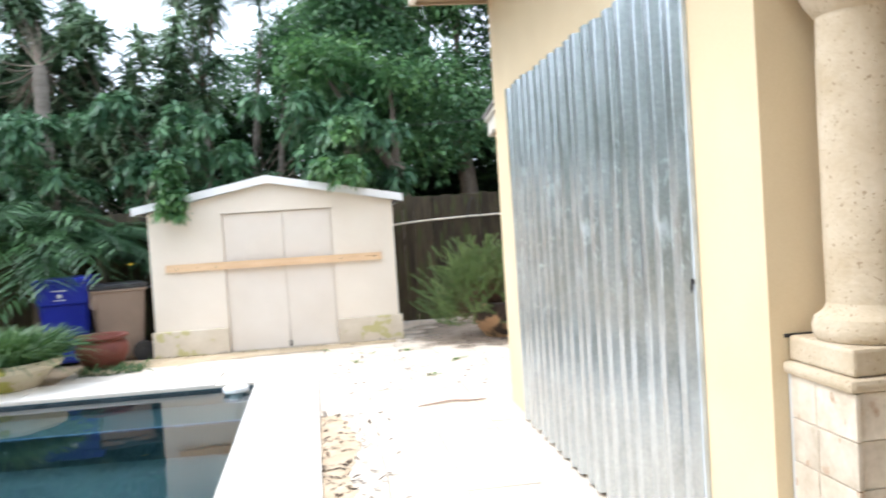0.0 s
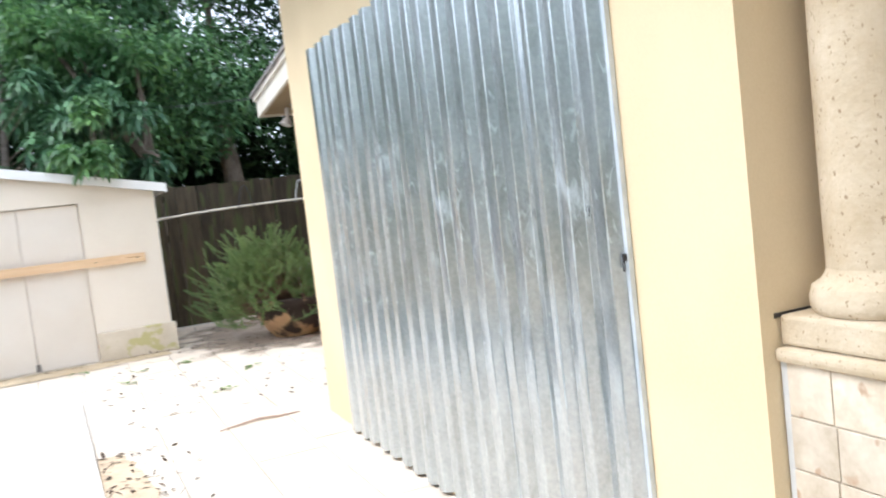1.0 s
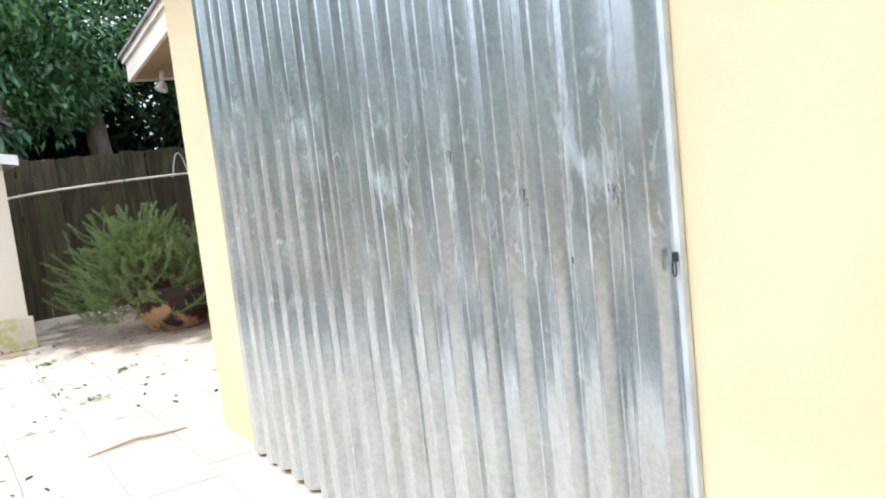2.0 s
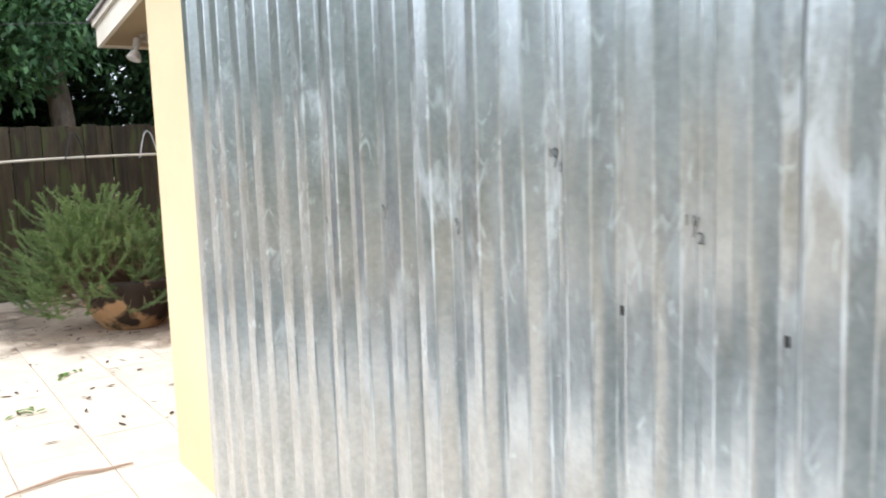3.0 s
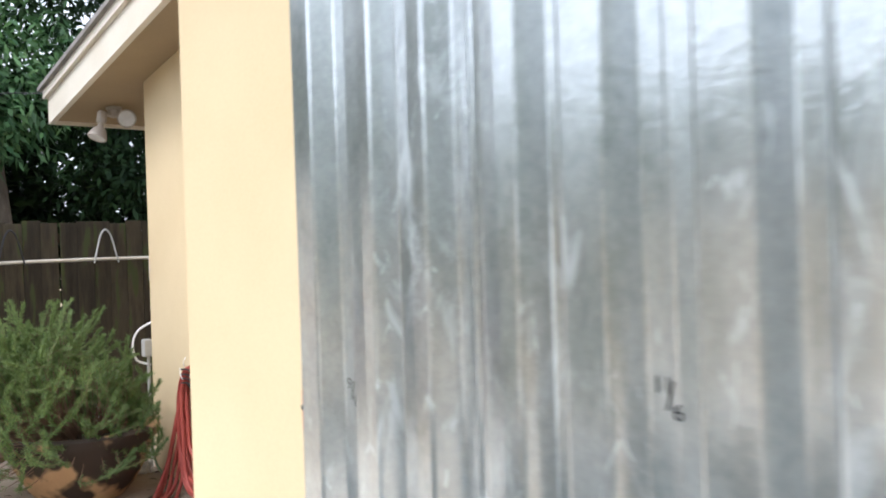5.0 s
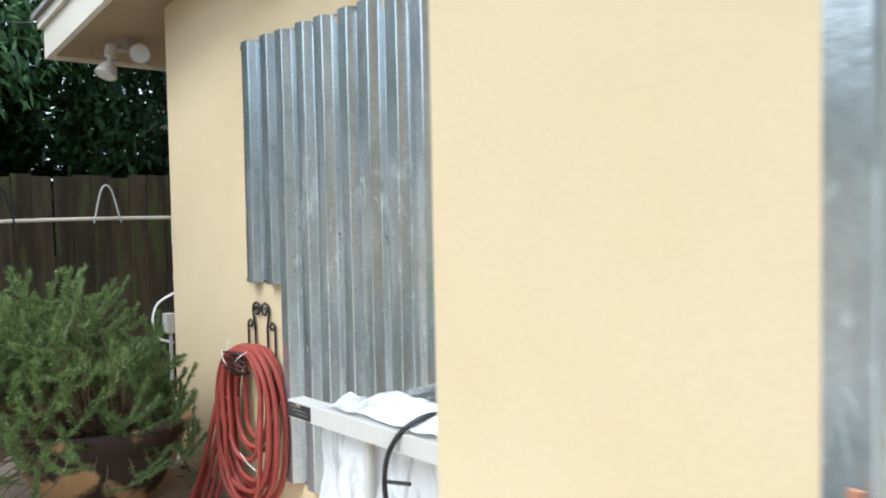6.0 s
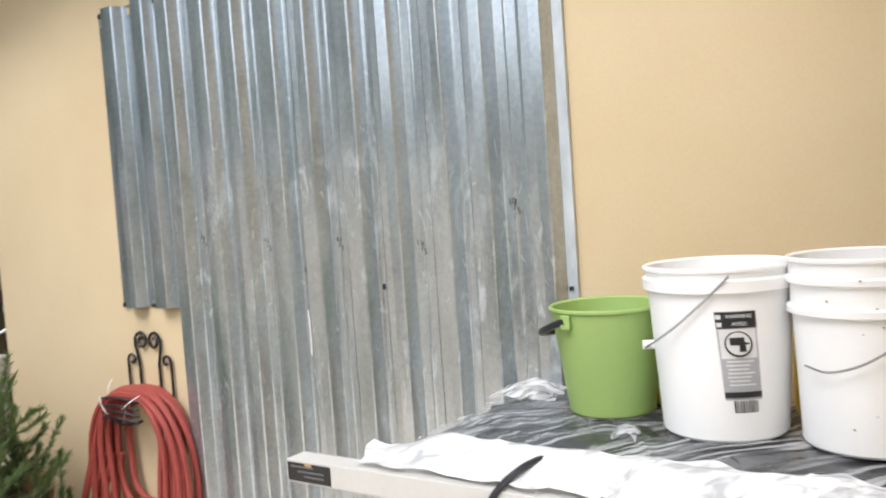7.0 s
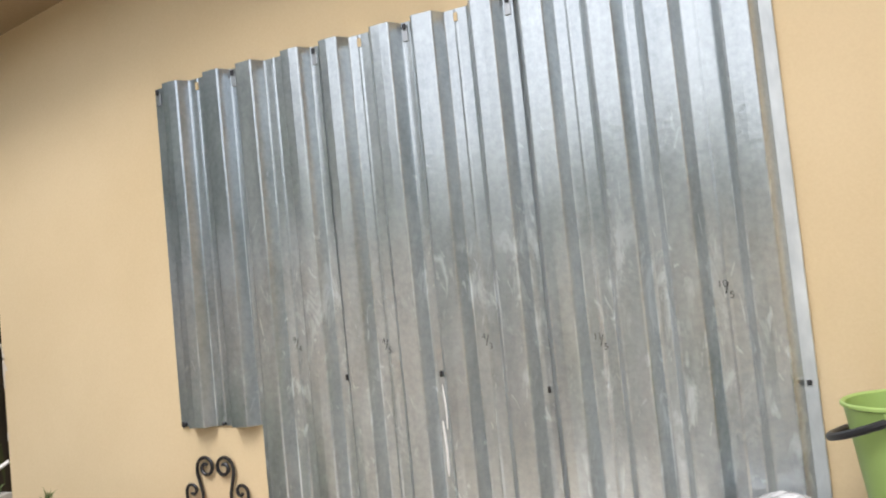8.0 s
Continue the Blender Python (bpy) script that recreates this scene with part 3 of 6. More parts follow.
# dark glazed opening behind the column
glazing = thing("window_1", (2.4, 2.6, 0), "dark glazed porch door behind the column", "window", kind="structure")
part("window_frame", box(1.72, 1.78, 2.52, 2.58, 0, 2.4), DARK_STEEL, glazing)
part("window_frame", box(1.78, 4.5, 2.52, 2.58, 2.34, 2.40), DARK_STEEL, glazing)
part("window_pane", box(1.78, 4.5, 2.545, 2.555, 0.02, 2.34), GLASS, glazing)
# unseen ceilings, added to block light from the porch and room
setting("porch_ceiling", box(1.25, 6.5, -3.5, W1N, 2.45, 2.5), SHADED_SOFFIT, "unseen porch ceiling added to keep the porch dark", "ceiling")
setting("room_ceiling", box(1.5, 6.5, W1N + 0.25, 5.9, 2.45, 2.5), SHADED_SOFFIT, "unseen ceiling added to darken the room behind the glass", "ceiling")


# ---- corrugated storm shutters ----
RIB = 0.042


def shutter_sheet(w, z0, z1, head, tail, rng):
    """One sheet between two seams, w wide: two trapezoid ribs with a wide grooved valley between them and half a narrow one at each side,
    with rounded bends; runs along -y from 0. Gives points, faces, and for each profile point its unrolled place and how far it lies on a bend."""
    f = w / 0.33
    def crest():
        return RIB + rng.uniform(-0.0017, 0.0017)

    def dip():
        return rng.uniform(0.0, 0.0022)

    # no two bends were rolled quite alike: every flat leans a little its own way
    line = [(-head, 0.0, 0), (0.0, 0.0, 0), (0.020 * f, dip(), 1), (0.043 * f, crest(), 1), (0.072 * f, crest(), 0), (0.108 * f, crest(), 1), (0.131 * f, dip(), 1),
            (0.161 * f, 0.0006, 0), (0.1675 * f, 0.0018, 0), (0.174 * f, 0.0006, 0), (0.206 * f, dip(), 1), (0.229 * f, crest(), 1), (0.262 * f, crest(), 0),
            (0.294 * f, crest(), 1), (0.317 * f, 0.001 + dip(), 1), (w, 0.001, 0), (w + tail, 0.0015, 0)]
    soft, worn = [], []
    for i, (a, d, fold) in enumerate(line):
        if not fold:
            soft.append((a, d))
            worn.append(0.0)
            continue
        here, before, after = Vector((a, d)), Vector(line[i - 1][:2]), Vector(line[i + 1][:2])
        u, v = (before - here).normalized() * 0.0045, (after - here).normalized() * 0.0045
        for q, w in ((here + u, 0.0), (here + (u + v) * 0.25, 1.0), (here + v, 0.0)):
            soft.append((q.x, q.y))
            worn.append(w)
    run = [0.0]
    for a, b in zip(soft, soft[1:]):
        run.append(run[-1] + math.dist(a, b))
    zs = np.linspace(z0, z1, 12)
    verts, faces = [], []
    lean, phase = rng.uniform(-0.0015, 0.0015), rng.uniform(0, 6)
    for z in zs:
        for a, d in soft:
            verts.append((-d - 0.0014 * math.sin(phase + 3.1 * z + 9 * a) - lean * (z - z0), -a, z))
    m = len(soft)
    for j in range(len(zs) - 1):
        for i in range(m - 1):
            faces.append((j * m + i, j * m + i + 1, (j + 1) * m + i + 1, (j + 1) * m + i))
    return verts, faces, run, worn


def zinc_mesh(verts, faces, run, worn, material):
    me = arrays("sheet", verts, faces, material)
    m = len(run)
    uv = me.uv_layers.new(name="unrolled")
    order = np.zeros(len(me.loops), np.int32)
    me.loops.foreach_get("vertex_index", order)
    height = np.array([v[2] for v in verts])
    uv.data.foreach_set("uv", np.stack([np.array(run)[order % m], height[order]], 1).astype(np.float32).ravel())
    bend = me.attributes.new("bend", "FLOAT", "POINT")
    bend.data.foreach_set("value", np.tile(np.array(worn, np.float32), len(verts) // m))
    return me


def build_shutter(face, y_far, w, z0, z1, sheets, label, seed, zinc, short=None):
    """Overlapping two-rib sheets side by side from the far end; a clip and a bolt sit in each seam, a slot in each wide valley."""
    root = thing("storm_shutter", (face, y_far, z0), label, "shutter", "storm shutters")
    rng = random.Random(seed)
    for k in range(sheets):
        y = y_far - k * w
        low = short if short and k == 0 else z0 + rng.uniform(-0.006, 0.006)
        cut = shutter_sheet(w, low, z1 + rng.uniform(-0.004, 0.004), 0.030 if k == 0 else 0.004, 0.006 if k == sheets - 1 else 0.016, rng)
        ob = part("sheet", zinc_mesh(*cut, BLUE_ZINC if short and k == 0 else zinc), None, root)
        ob.matrix_world = pose(face - 0.004 - (k % 2) * 0.0022 - rng.uniform(0, 0.001), y, 0)
        so = ob.modifiers.new("gauge", "SOLIDIFY")
        so.thickness, so.offset = 0.0014, 0.0
        for v, r in ((y + (0.010 if k == 0 else 0.0), 0.011), (y - 0.5076 * w, 0.007)):
            low_bolt = lathe([(r * 0.5, 0), (r, 0.001), (r, 0.010), (r * 0.5, 0.012)], seg=6)
            bmesh.ops.rotate(low_bolt, cent=(0, 0, 0), matrix=Matrix.Rotation(-math.pi / 2, 3, "Y"), verts=low_bolt.verts)
            bmesh.ops.translate(low_bolt, vec=(face - 0.008, v, low + 0.008), verts=low_bolt.verts)
            part("bolt", low_bolt, DARK_STEEL, root)
        v = y + (0.010 if k == 0 else 0.0)
        part("top_clip", box(face - 0.012, face - 0.0075, v - 0.009, v + 0.009, z1 - 0.062, z1 - 0.020, 0.002), BOLT, root)
        part("top_bolt", box(face - 0.018, face - 0.012, v - 0.006, v + 0.006, z1 - 0.026, z1 - 0.008, 0.002), DARK_STEEL, root)
        v = y - 0.5076 * w
        part("slot", box(face - 0.0090, face - 0.0068, v - 0.006, v + 0.006, z1 - 0.040, z1 - 0.014, 0.003), STUCCO, root)
    return root


W1, W2 = 0.320, 0.332
shutter_1 = build_shutter(W1X, 5.623, W1, 0.020, 2.315, 9, "tall galvanized corrugated storm shutter over a patio door, scuffed", 4, ZINC)
shutter_2 = build_shutter(W2X, 9.120, W2, 0.21, 2.335, 6, "galvanized corrugated shutter with one short sheet and pen marks", 9, COOL_ZINC, 1.145)


def mark(root, face, y, z, top, low, size=0.028):
    """A pen mark in a valley: number, slash and number down a slant, in a thin pen."""
    spin = pose(0, 0, 0, 90, 0, -90)
    x = face - 0.0105
    writing(top, size, pose(x, y + 0.012, z + 0.012) @ spin, INK, root, "pen_mark", 0.0003)
    writing("/", size * 1.7, pose(x, y + 0.002, z) @ spin, INK, root, "pen_mark", 0.0003)
    writing(low, size, pose(x, y - 0.008, z - 0.016) @ spin, INK, root, "pen_mark", 0.0003)


for k, z, a, b in [(10, 1.255, "9", "2"), (8, 1.274, "9", "1"), (12, 1.405, "10", "1"), (14, 1.293, "11", "2"), (16, 1.297, "11", "1"), (6, 1.226, "9", "4"), (4, 1.309, "11", "6"), (0, 1.241, "9", "8")]:
    mark(shutter_1, W1X, 5.463 - W1 * k / 2, z, a, b)
for k, z, a, b in [(9, 1.347, "11", "5"), (11, 1.456, "10", "5"), (5, 1.376, "4", "5"), (7, 1.368, "4", "3"), (3, 1.40, "9", "4")]:
    mark(shutter_2, W2X, 9.120 - 0.0025 - W2 * k / 2, z, a, b, 0.026)
for root, face, proud, spots in ((shutter_1, W1X, 0.0112, [(3.063, 1.138), (3.383, 1.138), (4.343, 1.165)]), (shutter_2, W2X, 0.0150, [(8.443, 1.286), (8.115, 1.282), (7.787, 1.224)])):
    for y, z in spots:
        part("key_slot", box(face - proud, face - 0.0085, y - 0.004, y + 0.004, z - 0.009, z + 0.009, 0.002), BLACK_PLASTIC, root)
for y, z_low, z_high, wide in ((8.122, 0.985, 1.145, 0.0042), (8.112, 1.12, 1.25, 0.0024)):
    part("drip", tube(smooth_line([(W2X - 0.0085, y + 0.004, z_high), (W2X - 0.0085, y - 0.001, (z_low + z_high) / 2), (W2X - 0.0085, y + 0.001, z_low)], 5),
                      [wide * v for v in (0.4, 0.7, 0.8, 1.0, 0.9, 1.0, 0.9, 1.0, 1.0, 0.9, 0.5)], 6), WHITE_PAINT, shutter_2, "dried white drip")
part("edge_strip", box(W2X - 0.014, W2X - 0.001, 7.113, 7.1505, 0.21, 2.34, 0.003), CHALKY_ZINC, shutter_2)
part("edge_bolt", box(W2X - 0.019, W2X - 0.014, 7.126, 7.138, 1.212, 1.224, 0.002), BLACK_PLASTIC, shutter_2)
part("edge_strip", box(W1X - 0.020, W1X - 0.001, 2.722, 2.738, 0.012, 2.32, 0.003), CHALKY_ZINC, shutter_1)
hasp = part("hasp", box(W1X - 0.031, W1X - 0.0195, 2.727, 2.737, 1.155, 1.176, 0.003), DARK_STEEL, shutter_1, "small dark steel latch")
part("shackle", tube([(W1X - 0.030, 2.732 + 0.005 * math.cos(a), 1.141 + 0.016 * math.sin(a)) for a in np.linspace(0, 2 * math.pi, 14)[:-1]],
                     0.002, 6, True), DARK_STEEL, hasp)
part("clip", box(W1X - 0.022, W1X - 0.0155, 5.608, 5.622, 1.155, 1.228, 0.002), COPPERY_GLINT, shutter_1, "clip coloured like its coppery reflection, with a dark bolt")
part("clip_bolt", box(W1X - 0.026, W1X - 0.022, 5.611, 5.619, 1.192, 1.202, 0.003), DARK_STEEL, shutter_1)


# ---- stone column on its pedestal ----
CX, CY = 1.398, 2.100
column = thing("stone_column", (CX, CY, 0), "round pitted coral stone column with moulded base on a tiled pedestal", "column")
part("shaft", lathe([(0.118, 1.135), (0.119, 1.3), (0.119, 1.6), (0.117, 1.82), (0.113, 1.95)], (CX, CY), 48), STONE, column, smooth=True)
part("base", lathe([(0.150, 1.032), (0.158, 1.045), (0.160, 1.07), (0.152, 1.095), (0.132, 1.108), (0.121, 1.125), (0.117, 1.14)], (CX, CY), 48),
     STONE, column, smooth=True)
part("capital", lathe([(0.112, 1.945), (0.122, 1.955), (0.128, 1.965), (0.142, 1.985), (0.158, 2.02), (0.162, 2.05), (0.152, 2.075)], (CX, CY), 48), STONE, column, smooth=True)
part("abacus", box(CX - 0.19, CX + 0.19, CY - 0.19, CY + 0.19, 2.075, 2.15, 0.008), STONE, column)
part("plinth", box(1.230, 1.565, 1.945, 2.257, 0.955, 1.03, 0.010), STONE, column)
part("ledge", box(1.205, 1.590, 1.920, 2.260, 0.917, 0.953, 0.014), STONE, column)
# black strip painted in for the shade of the gap behind the plinth
part("joint", box(1.218, 1.45, 2.2576, 2.2612, 1.022, 1.0335), BLACK_PLASTIC, column, "black strip standing for the shaded gap against the wall")
part("core", box(1.2272, 1.550, 1.9445, 2.258, 0.0, 0.916), GROUT, column)
part("grout_strip", box(1.2240, 1.2295, 2.2385, 2.2575, 0.0, 0.915), CEMENT, column, "grey cement strip against the wall")
rng = random.Random(5)
for row in range(7):
    z1 = 0.915 - row * 0.1307
    cut = 0.150 if row % 2 else 0.144
    for a, b in ((0.020, cut), (cut + 0.003, 0.331)):
        d = rng.uniform(0, 0.004)
        part("tile", box(1.223 - d, 1.235, 2.258 - b, 2.258 - a, z1 - 0.1275, z1, 0.003), STONE_TILE, column)
    for a, b in ((0.0, 0.331 - cut), (0.334 - cut, 0.327)):
        d = rng.uniform(0, 0.004)
        part("tile", box(1.223 + a, 1.223 + b - 0.003, 1.940 - d, 1.952, z1 - 0.1275, z1, 0.003), STONE_TILE, column)
setting("lintel", box(1.205, 1.59, -3.5, 2.26, 2.152, 2.6), STUCCO, "yellow stucco beam over the porch columns", "beam")
setting("lintel_upper", box(1.225, 1.57, -3.5, 2.26, 2.6, 3.12), STUCCO, "yellow stucco wall over the porch beam", "wall")


# ---- ground, pool ----
PX0, PX1, PY0, PY1 = -4.7, -0.77, -1.6, 8.02
ground = bmesh.new()
xs, ys = [-400, PX0 - 0.03, PX1 + 0.03, 400], [-400, PY0 - 0.03, PY1 + 0.03, 400]
grid = [[ground.verts.new((x, y, -0.045)) for x in xs] for y in ys]
for j in range(3):
    for i in range(3):
        if (i, j) != (1, 1):
            ground.faces.new((grid[j][i], grid[j][i + 1], grid[j + 1][i + 1], grid[j + 1][i]))
setting("ground", ground, EARTH, "tan sandy earth of the yard", "ground")
setting("patio_bed", box(-0.32, 6.4, -3.5, 12.0, -0.044, -0.012), GROUT, "sandy joints under the patio pavers", "pavement")
# the deck beyond lies out of view, added for the shutters to reflect
setting("deck_beyond", box(-8.4, PX0 - 0.05, -3.5, 9.0, -0.044, -0.004), PAVER, "unseen pale paved deck added on the pool's other side", "pavement")
basin = bmesh.new()
for a in ((PX0, PX0 - 0.03, PY0, PY1), (PX1, PX1 + 0.03, PY0, PY1)):
    box(min(a[:2]), max(a[:2]), a[2], a[3], -1.6, -0.03, bm=basin)
for a in ((PX0, PX1, PY0 - 0.03, PY0), (PX0, PX1, PY1, PY1 + 0.03)):
    box(*a, -1.6, -0.03, bm=basin)
box(PX0, PX1, PY0, PY1, -1.63, -1.6, bm=basin)
pool = setting("swimming_pool", basin, POOL_PLASTER, "teal plastered swimming pool with still water", "pool")
part("bench", box(PX0, PX1, 7.30, PY1, -1.6, -0.62), POOL_PLASTER, pool)
for i in range(39):
    part("trim_tile", box(PX0 + i * 0.1, PX0 + i * 0.1 + 0.09, 7.255, 7.30, -0.66, -0.615), POOL_TILE, pool)
for i in range(25):
    part("waterline_tile", box(PX0 + 0.002 + i * 0.154, PX0 + i * 0.154 + 0.152, PY1 - 0.008, PY1 - 0.0005, -0.21, -0.045), WATERLINE, pool)
wbm = bmesh.new()
wv = [wbm.verts.new(c) for c in ((PX0, PY0, -0.055), (PX1, PY0, -0.055), (PX1, PY1, -0.055), (PX0, PY1, -0.055))]
wbm.faces.new(wv)
water = setting("water", wbm, WATER, "still dark teal pool water reflecting the shed and trees", "water")
water.visible_shadow = False
dispenser = thing("chlorine_floater", (-1.12, 7.80, -0.055), "round white plastic chlorine floater on the water", "pool float")
part("cap", lathe([(0.02, -0.055), (0.10, -0.045), (0.118, -0.03), (0.118, 0.005), (0.10, 0.017), (0.05, 0.025), (0.03, 0.025)], (-1.12, 7.80)), WHITE_PLASTIC,
     dispenser, smooth=True)
part("basket", lathe([(0.05, -0.31), (0.055, -0.30), (0.06, -0.055), (0.03, -0.05)], (-1.12, 7.80)), WHITE_PLASTIC, dispenser, smooth=True)

# ---- the shed ----
SY = 10.15
shed = thing("garden_shed", (-0.84, 11.0, 0), "low cream stucco garden shed with boarded double doors", "shed")
bm = bmesh.new()
face = [(-2.31, 0), (-1.446, 0), (-1.446, 1.68), (-0.145, 1.68), (-0.145, 0), (0.615, 0), (0.615, 1.73), (-0.887, 2.03), (-2.31, 1.73)]
vs = [bm.verts.new((x, SY, z)) for x, z in face]
bm.faces.new(vs)
ext = bmesh.ops.extrude_face_region(bm, geom=bm.faces[:])
bmesh.ops.translate(bm, vec=(0, 0.12, 0), verts=[g for g in ext["geom"] if isinstance(g, bmesh.types.BMVert)])
bmesh.ops.recalc_face_normals(bm, faces=bm.faces)
part("front_wall", bm, SHED_WALL, shed)
part("floor_slab", box(-2.31, 0.615, SY + 0.002, 11.93, -0.044, 0.004), PLINTH, shed)
part("side_wall", box(-2.31, -2.19, SY + 0.12, 11.85, 0, 1.72), SHED_WALL, shed)
part("side_wall", box(0.495, 0.615, SY + 0.12, 11.85, 0, 1.72), SHED_WALL, shed)
part("rear_wall", box(-2.31, 0.615, 11.85, 11.93, 0, 1.72), SHED_WALL, shed)


def roof_leaf(x0, z0, x1, z1, y0, y1, thick):
    bm = bmesh.new()
    pts = [bm.verts.new((x, y, z + h)) for x, z in ((x0, z0), (x1, z1)) for y in (y0, y1) for h in (0, thick)]
    bmesh.ops.convex_hull(bm, input=pts)
    return bm


for xe, ze in ((-2.47, 1.712), (0.745, 1.705)):
    part("roof_panel", roof_leaf(xe, ze + 0.065, -0.887, 2.095, SY - 0.07, 11.98, 0.02), SHINGLE, shed)
    part("barge_board", roof_leaf(xe, ze, -0.887, 2.02, SY - 0.10, SY - 0.07, 0.092), WHITE_PAINT, shed, "white painted barge board")
    part("eave_board", box(min(xe, xe * 0.985), max(xe, xe * 0.985), SY - 0.07, 11.98, ze, ze + 0.075), WHITE_PAINT, shed)
for x0, x1 in ((-1.44, -0.730), (-0.725, -0.151)):
    leaf = part("door", box(x0, x1, SY + 0.035, SY + 0.075, 0.008, 1.672, 0.004), SHED_DOOR, shed, "flat beige shed door leaf")
    part("bolt_bar", tube([(x1 - 0.009 if x0 < -1 else x0 + 0.009, SY + 0.028, z) for z in (0.012, 0.085)], 0.006), DARK_STEEL, leaf)
for x0, x1 in ((-2.345, -1.452), (-0.138, 0.655)):
    part("footing", box(x0, x1, SY - 0.045, SY - 0.002, 0, 0.31, 0.012), PLINTH, shed, "mossy cement footing")
beam = thing("timber_brace", (-0.84, SY - 0.03, 1.05), "knotty pine two-by-four screwed across the shed doors", "timber")
bm = bmesh.new()
pts = [bm.verts.new((x, y, z)) for x, zc in ((-2.132, 1.060), (0.438, 1.048)) for y in (SY - 0.042, SY - 0.002) for z in (zc - 0.045, zc + 0.045)]
bmesh.ops.convex_hull(bm, input=pts)
part("plank", bm, LUMBER, beam)
for x in (-2.0, -1.55, -0.05, 0.36):
    part("screw", lathe([(0.007, 0), (0.008, 0.002), (0.004, 0.003)], seg=8), DARK_STEEL, beam).matrix_world = pose(x, SY - 0.0425, 1.05, 90)

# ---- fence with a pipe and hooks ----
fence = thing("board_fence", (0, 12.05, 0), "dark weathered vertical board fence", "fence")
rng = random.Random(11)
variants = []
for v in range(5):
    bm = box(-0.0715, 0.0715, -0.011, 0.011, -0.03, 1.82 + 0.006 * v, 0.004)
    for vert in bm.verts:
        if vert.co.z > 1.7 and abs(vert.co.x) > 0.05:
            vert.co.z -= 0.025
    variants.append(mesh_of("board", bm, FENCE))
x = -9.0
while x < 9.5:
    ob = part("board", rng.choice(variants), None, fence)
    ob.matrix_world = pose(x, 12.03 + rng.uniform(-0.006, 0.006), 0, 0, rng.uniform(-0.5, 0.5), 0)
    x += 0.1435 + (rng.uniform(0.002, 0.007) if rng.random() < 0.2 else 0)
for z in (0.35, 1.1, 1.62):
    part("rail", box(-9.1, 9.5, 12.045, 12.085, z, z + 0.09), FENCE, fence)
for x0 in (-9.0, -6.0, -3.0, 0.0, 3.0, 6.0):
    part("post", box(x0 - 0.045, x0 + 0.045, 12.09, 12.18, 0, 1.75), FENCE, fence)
pipe = thing("white_pipe", (1.9, 11.95, 1.45), "long bowed yellowed white pipe held along the fence", "pipe")
part("pipe_run", tube(smooth_line([(0.55, 11.93, 1.39), (1.1, 11.93, 1.435), (1.8, 11.93, 1.463), (2.6, 11.93, 1.474), (3.4, 11.93, 1.468), (4.4, 11.93, 1.45)]), 0.014, 8),
     AGED_PVC, pipe, smooth=True)
for x0, mat in ((1.93, DARK_STEEL), (2.70, GREY_BOX)):
    hk = thing("wire_hook", (x0, 11.94, 1.47), "bent wire hook over the fence pipe", "hook", "hooks on the fence")
    part("wire", tube(smooth_line([(x0 - 0.105, 11.915, 1.44), (x0 - 0.09, 11.92, 1.50), (x0 - 0.045, 11.925, 1.68), (x0, 11.93, 1.735), (x0 + 0.045, 11.925, 1.68),
                                   (x0 + 0.09, 11.92, 1.50), (x0 + 0.105, 11.915, 1.44)]), 0.0075, 6), mat, hk, smooth=True)


# ---- plants ----
def ball(n, centre, radii, rng, shell=0.55):
    """Points inside an ellipsoid, more of them near its skin."""
    d = rng.normal(size=(n, 3))
    d /= np.linalg.norm(d, axis=1, keepdims=True)
    r = shell + (1 - shell) * rng.random(n) ** 0.6
    r = np.where(rng.random(n) < 0.25, rng.random(n), r)
    return np.asarray(centre) + d * r[:, None] * np.asarray(radii), d


def limb(points, r0, r1, bm=None, seg=9):
    line = smooth_line(points, 6)
    radii = [r0 + (r1 - r0) * i / (len(line) - 1) for i in range(len(line))]
    return tube(line, radii, seg, bm=bm)


def broadleaf_tree(at, trunk, clumps, leaves, label, material=LEAF_TREE, size=0.13, seed=1):
    """Trunk, limbs towards the clumps, and a crown of small separate leaves with gaps between the clumps."""
    rng = np.random.default_rng(seed)
    tree = thing("tree", (*at, 0), label, "tree", "trees behind the fence")
    x, y = at
    part("trunk", limb([(x, y, -0.1), (x + 0.05, y, trunk * 0.5), (x - 0.05, y + 0.1, trunk)], 0.20, 0.13, seg=12), BARK, tree, smooth=True)
    for c, r in clumps:
        mid = ((x + c[0]) / 2, (y + c[1]) / 2 + 0.1, (trunk + c[2]) / 2 - 0.15)
        part("limb", limb([(x - 0.05, y + 0.1, trunk - 0.15), mid, c], 0.085, 0.02, None, 6), BARK, tree, smooth=True)
    vol = np.array([r[0] * r[1] * r[2] for _, r in clumps]) ** (2 / 3)
    base, way = [], []
    for (c, r), share in zip(clumps, vol / vol.sum()):
        n = int(leaves * share)
        twigs, td = ball(max(12, n // 14), c, r, rng)
        pick = rng.integers(0, len(twigs), n)
        base.append(twigs[pick] + rng.normal(scale=0.11, size=(n, 3)))
        w = td[pick] * 0.5 + rng.normal(scale=0.6, size=(n, 3))
        w[:, 2] -= 0.25
        way.append(w)
    base, way = np.concatenate(base), np.concatenate(way)
    n = len(base)
    part("crown", blades("crown", base, way, size * rng.uniform(0.6, 1.25, n), size * 0.46 * rng.uniform(0.7, 1.2, n), 0.25, material, 2, 0.45, rng, 0.55),
         None, tree)
    return tree


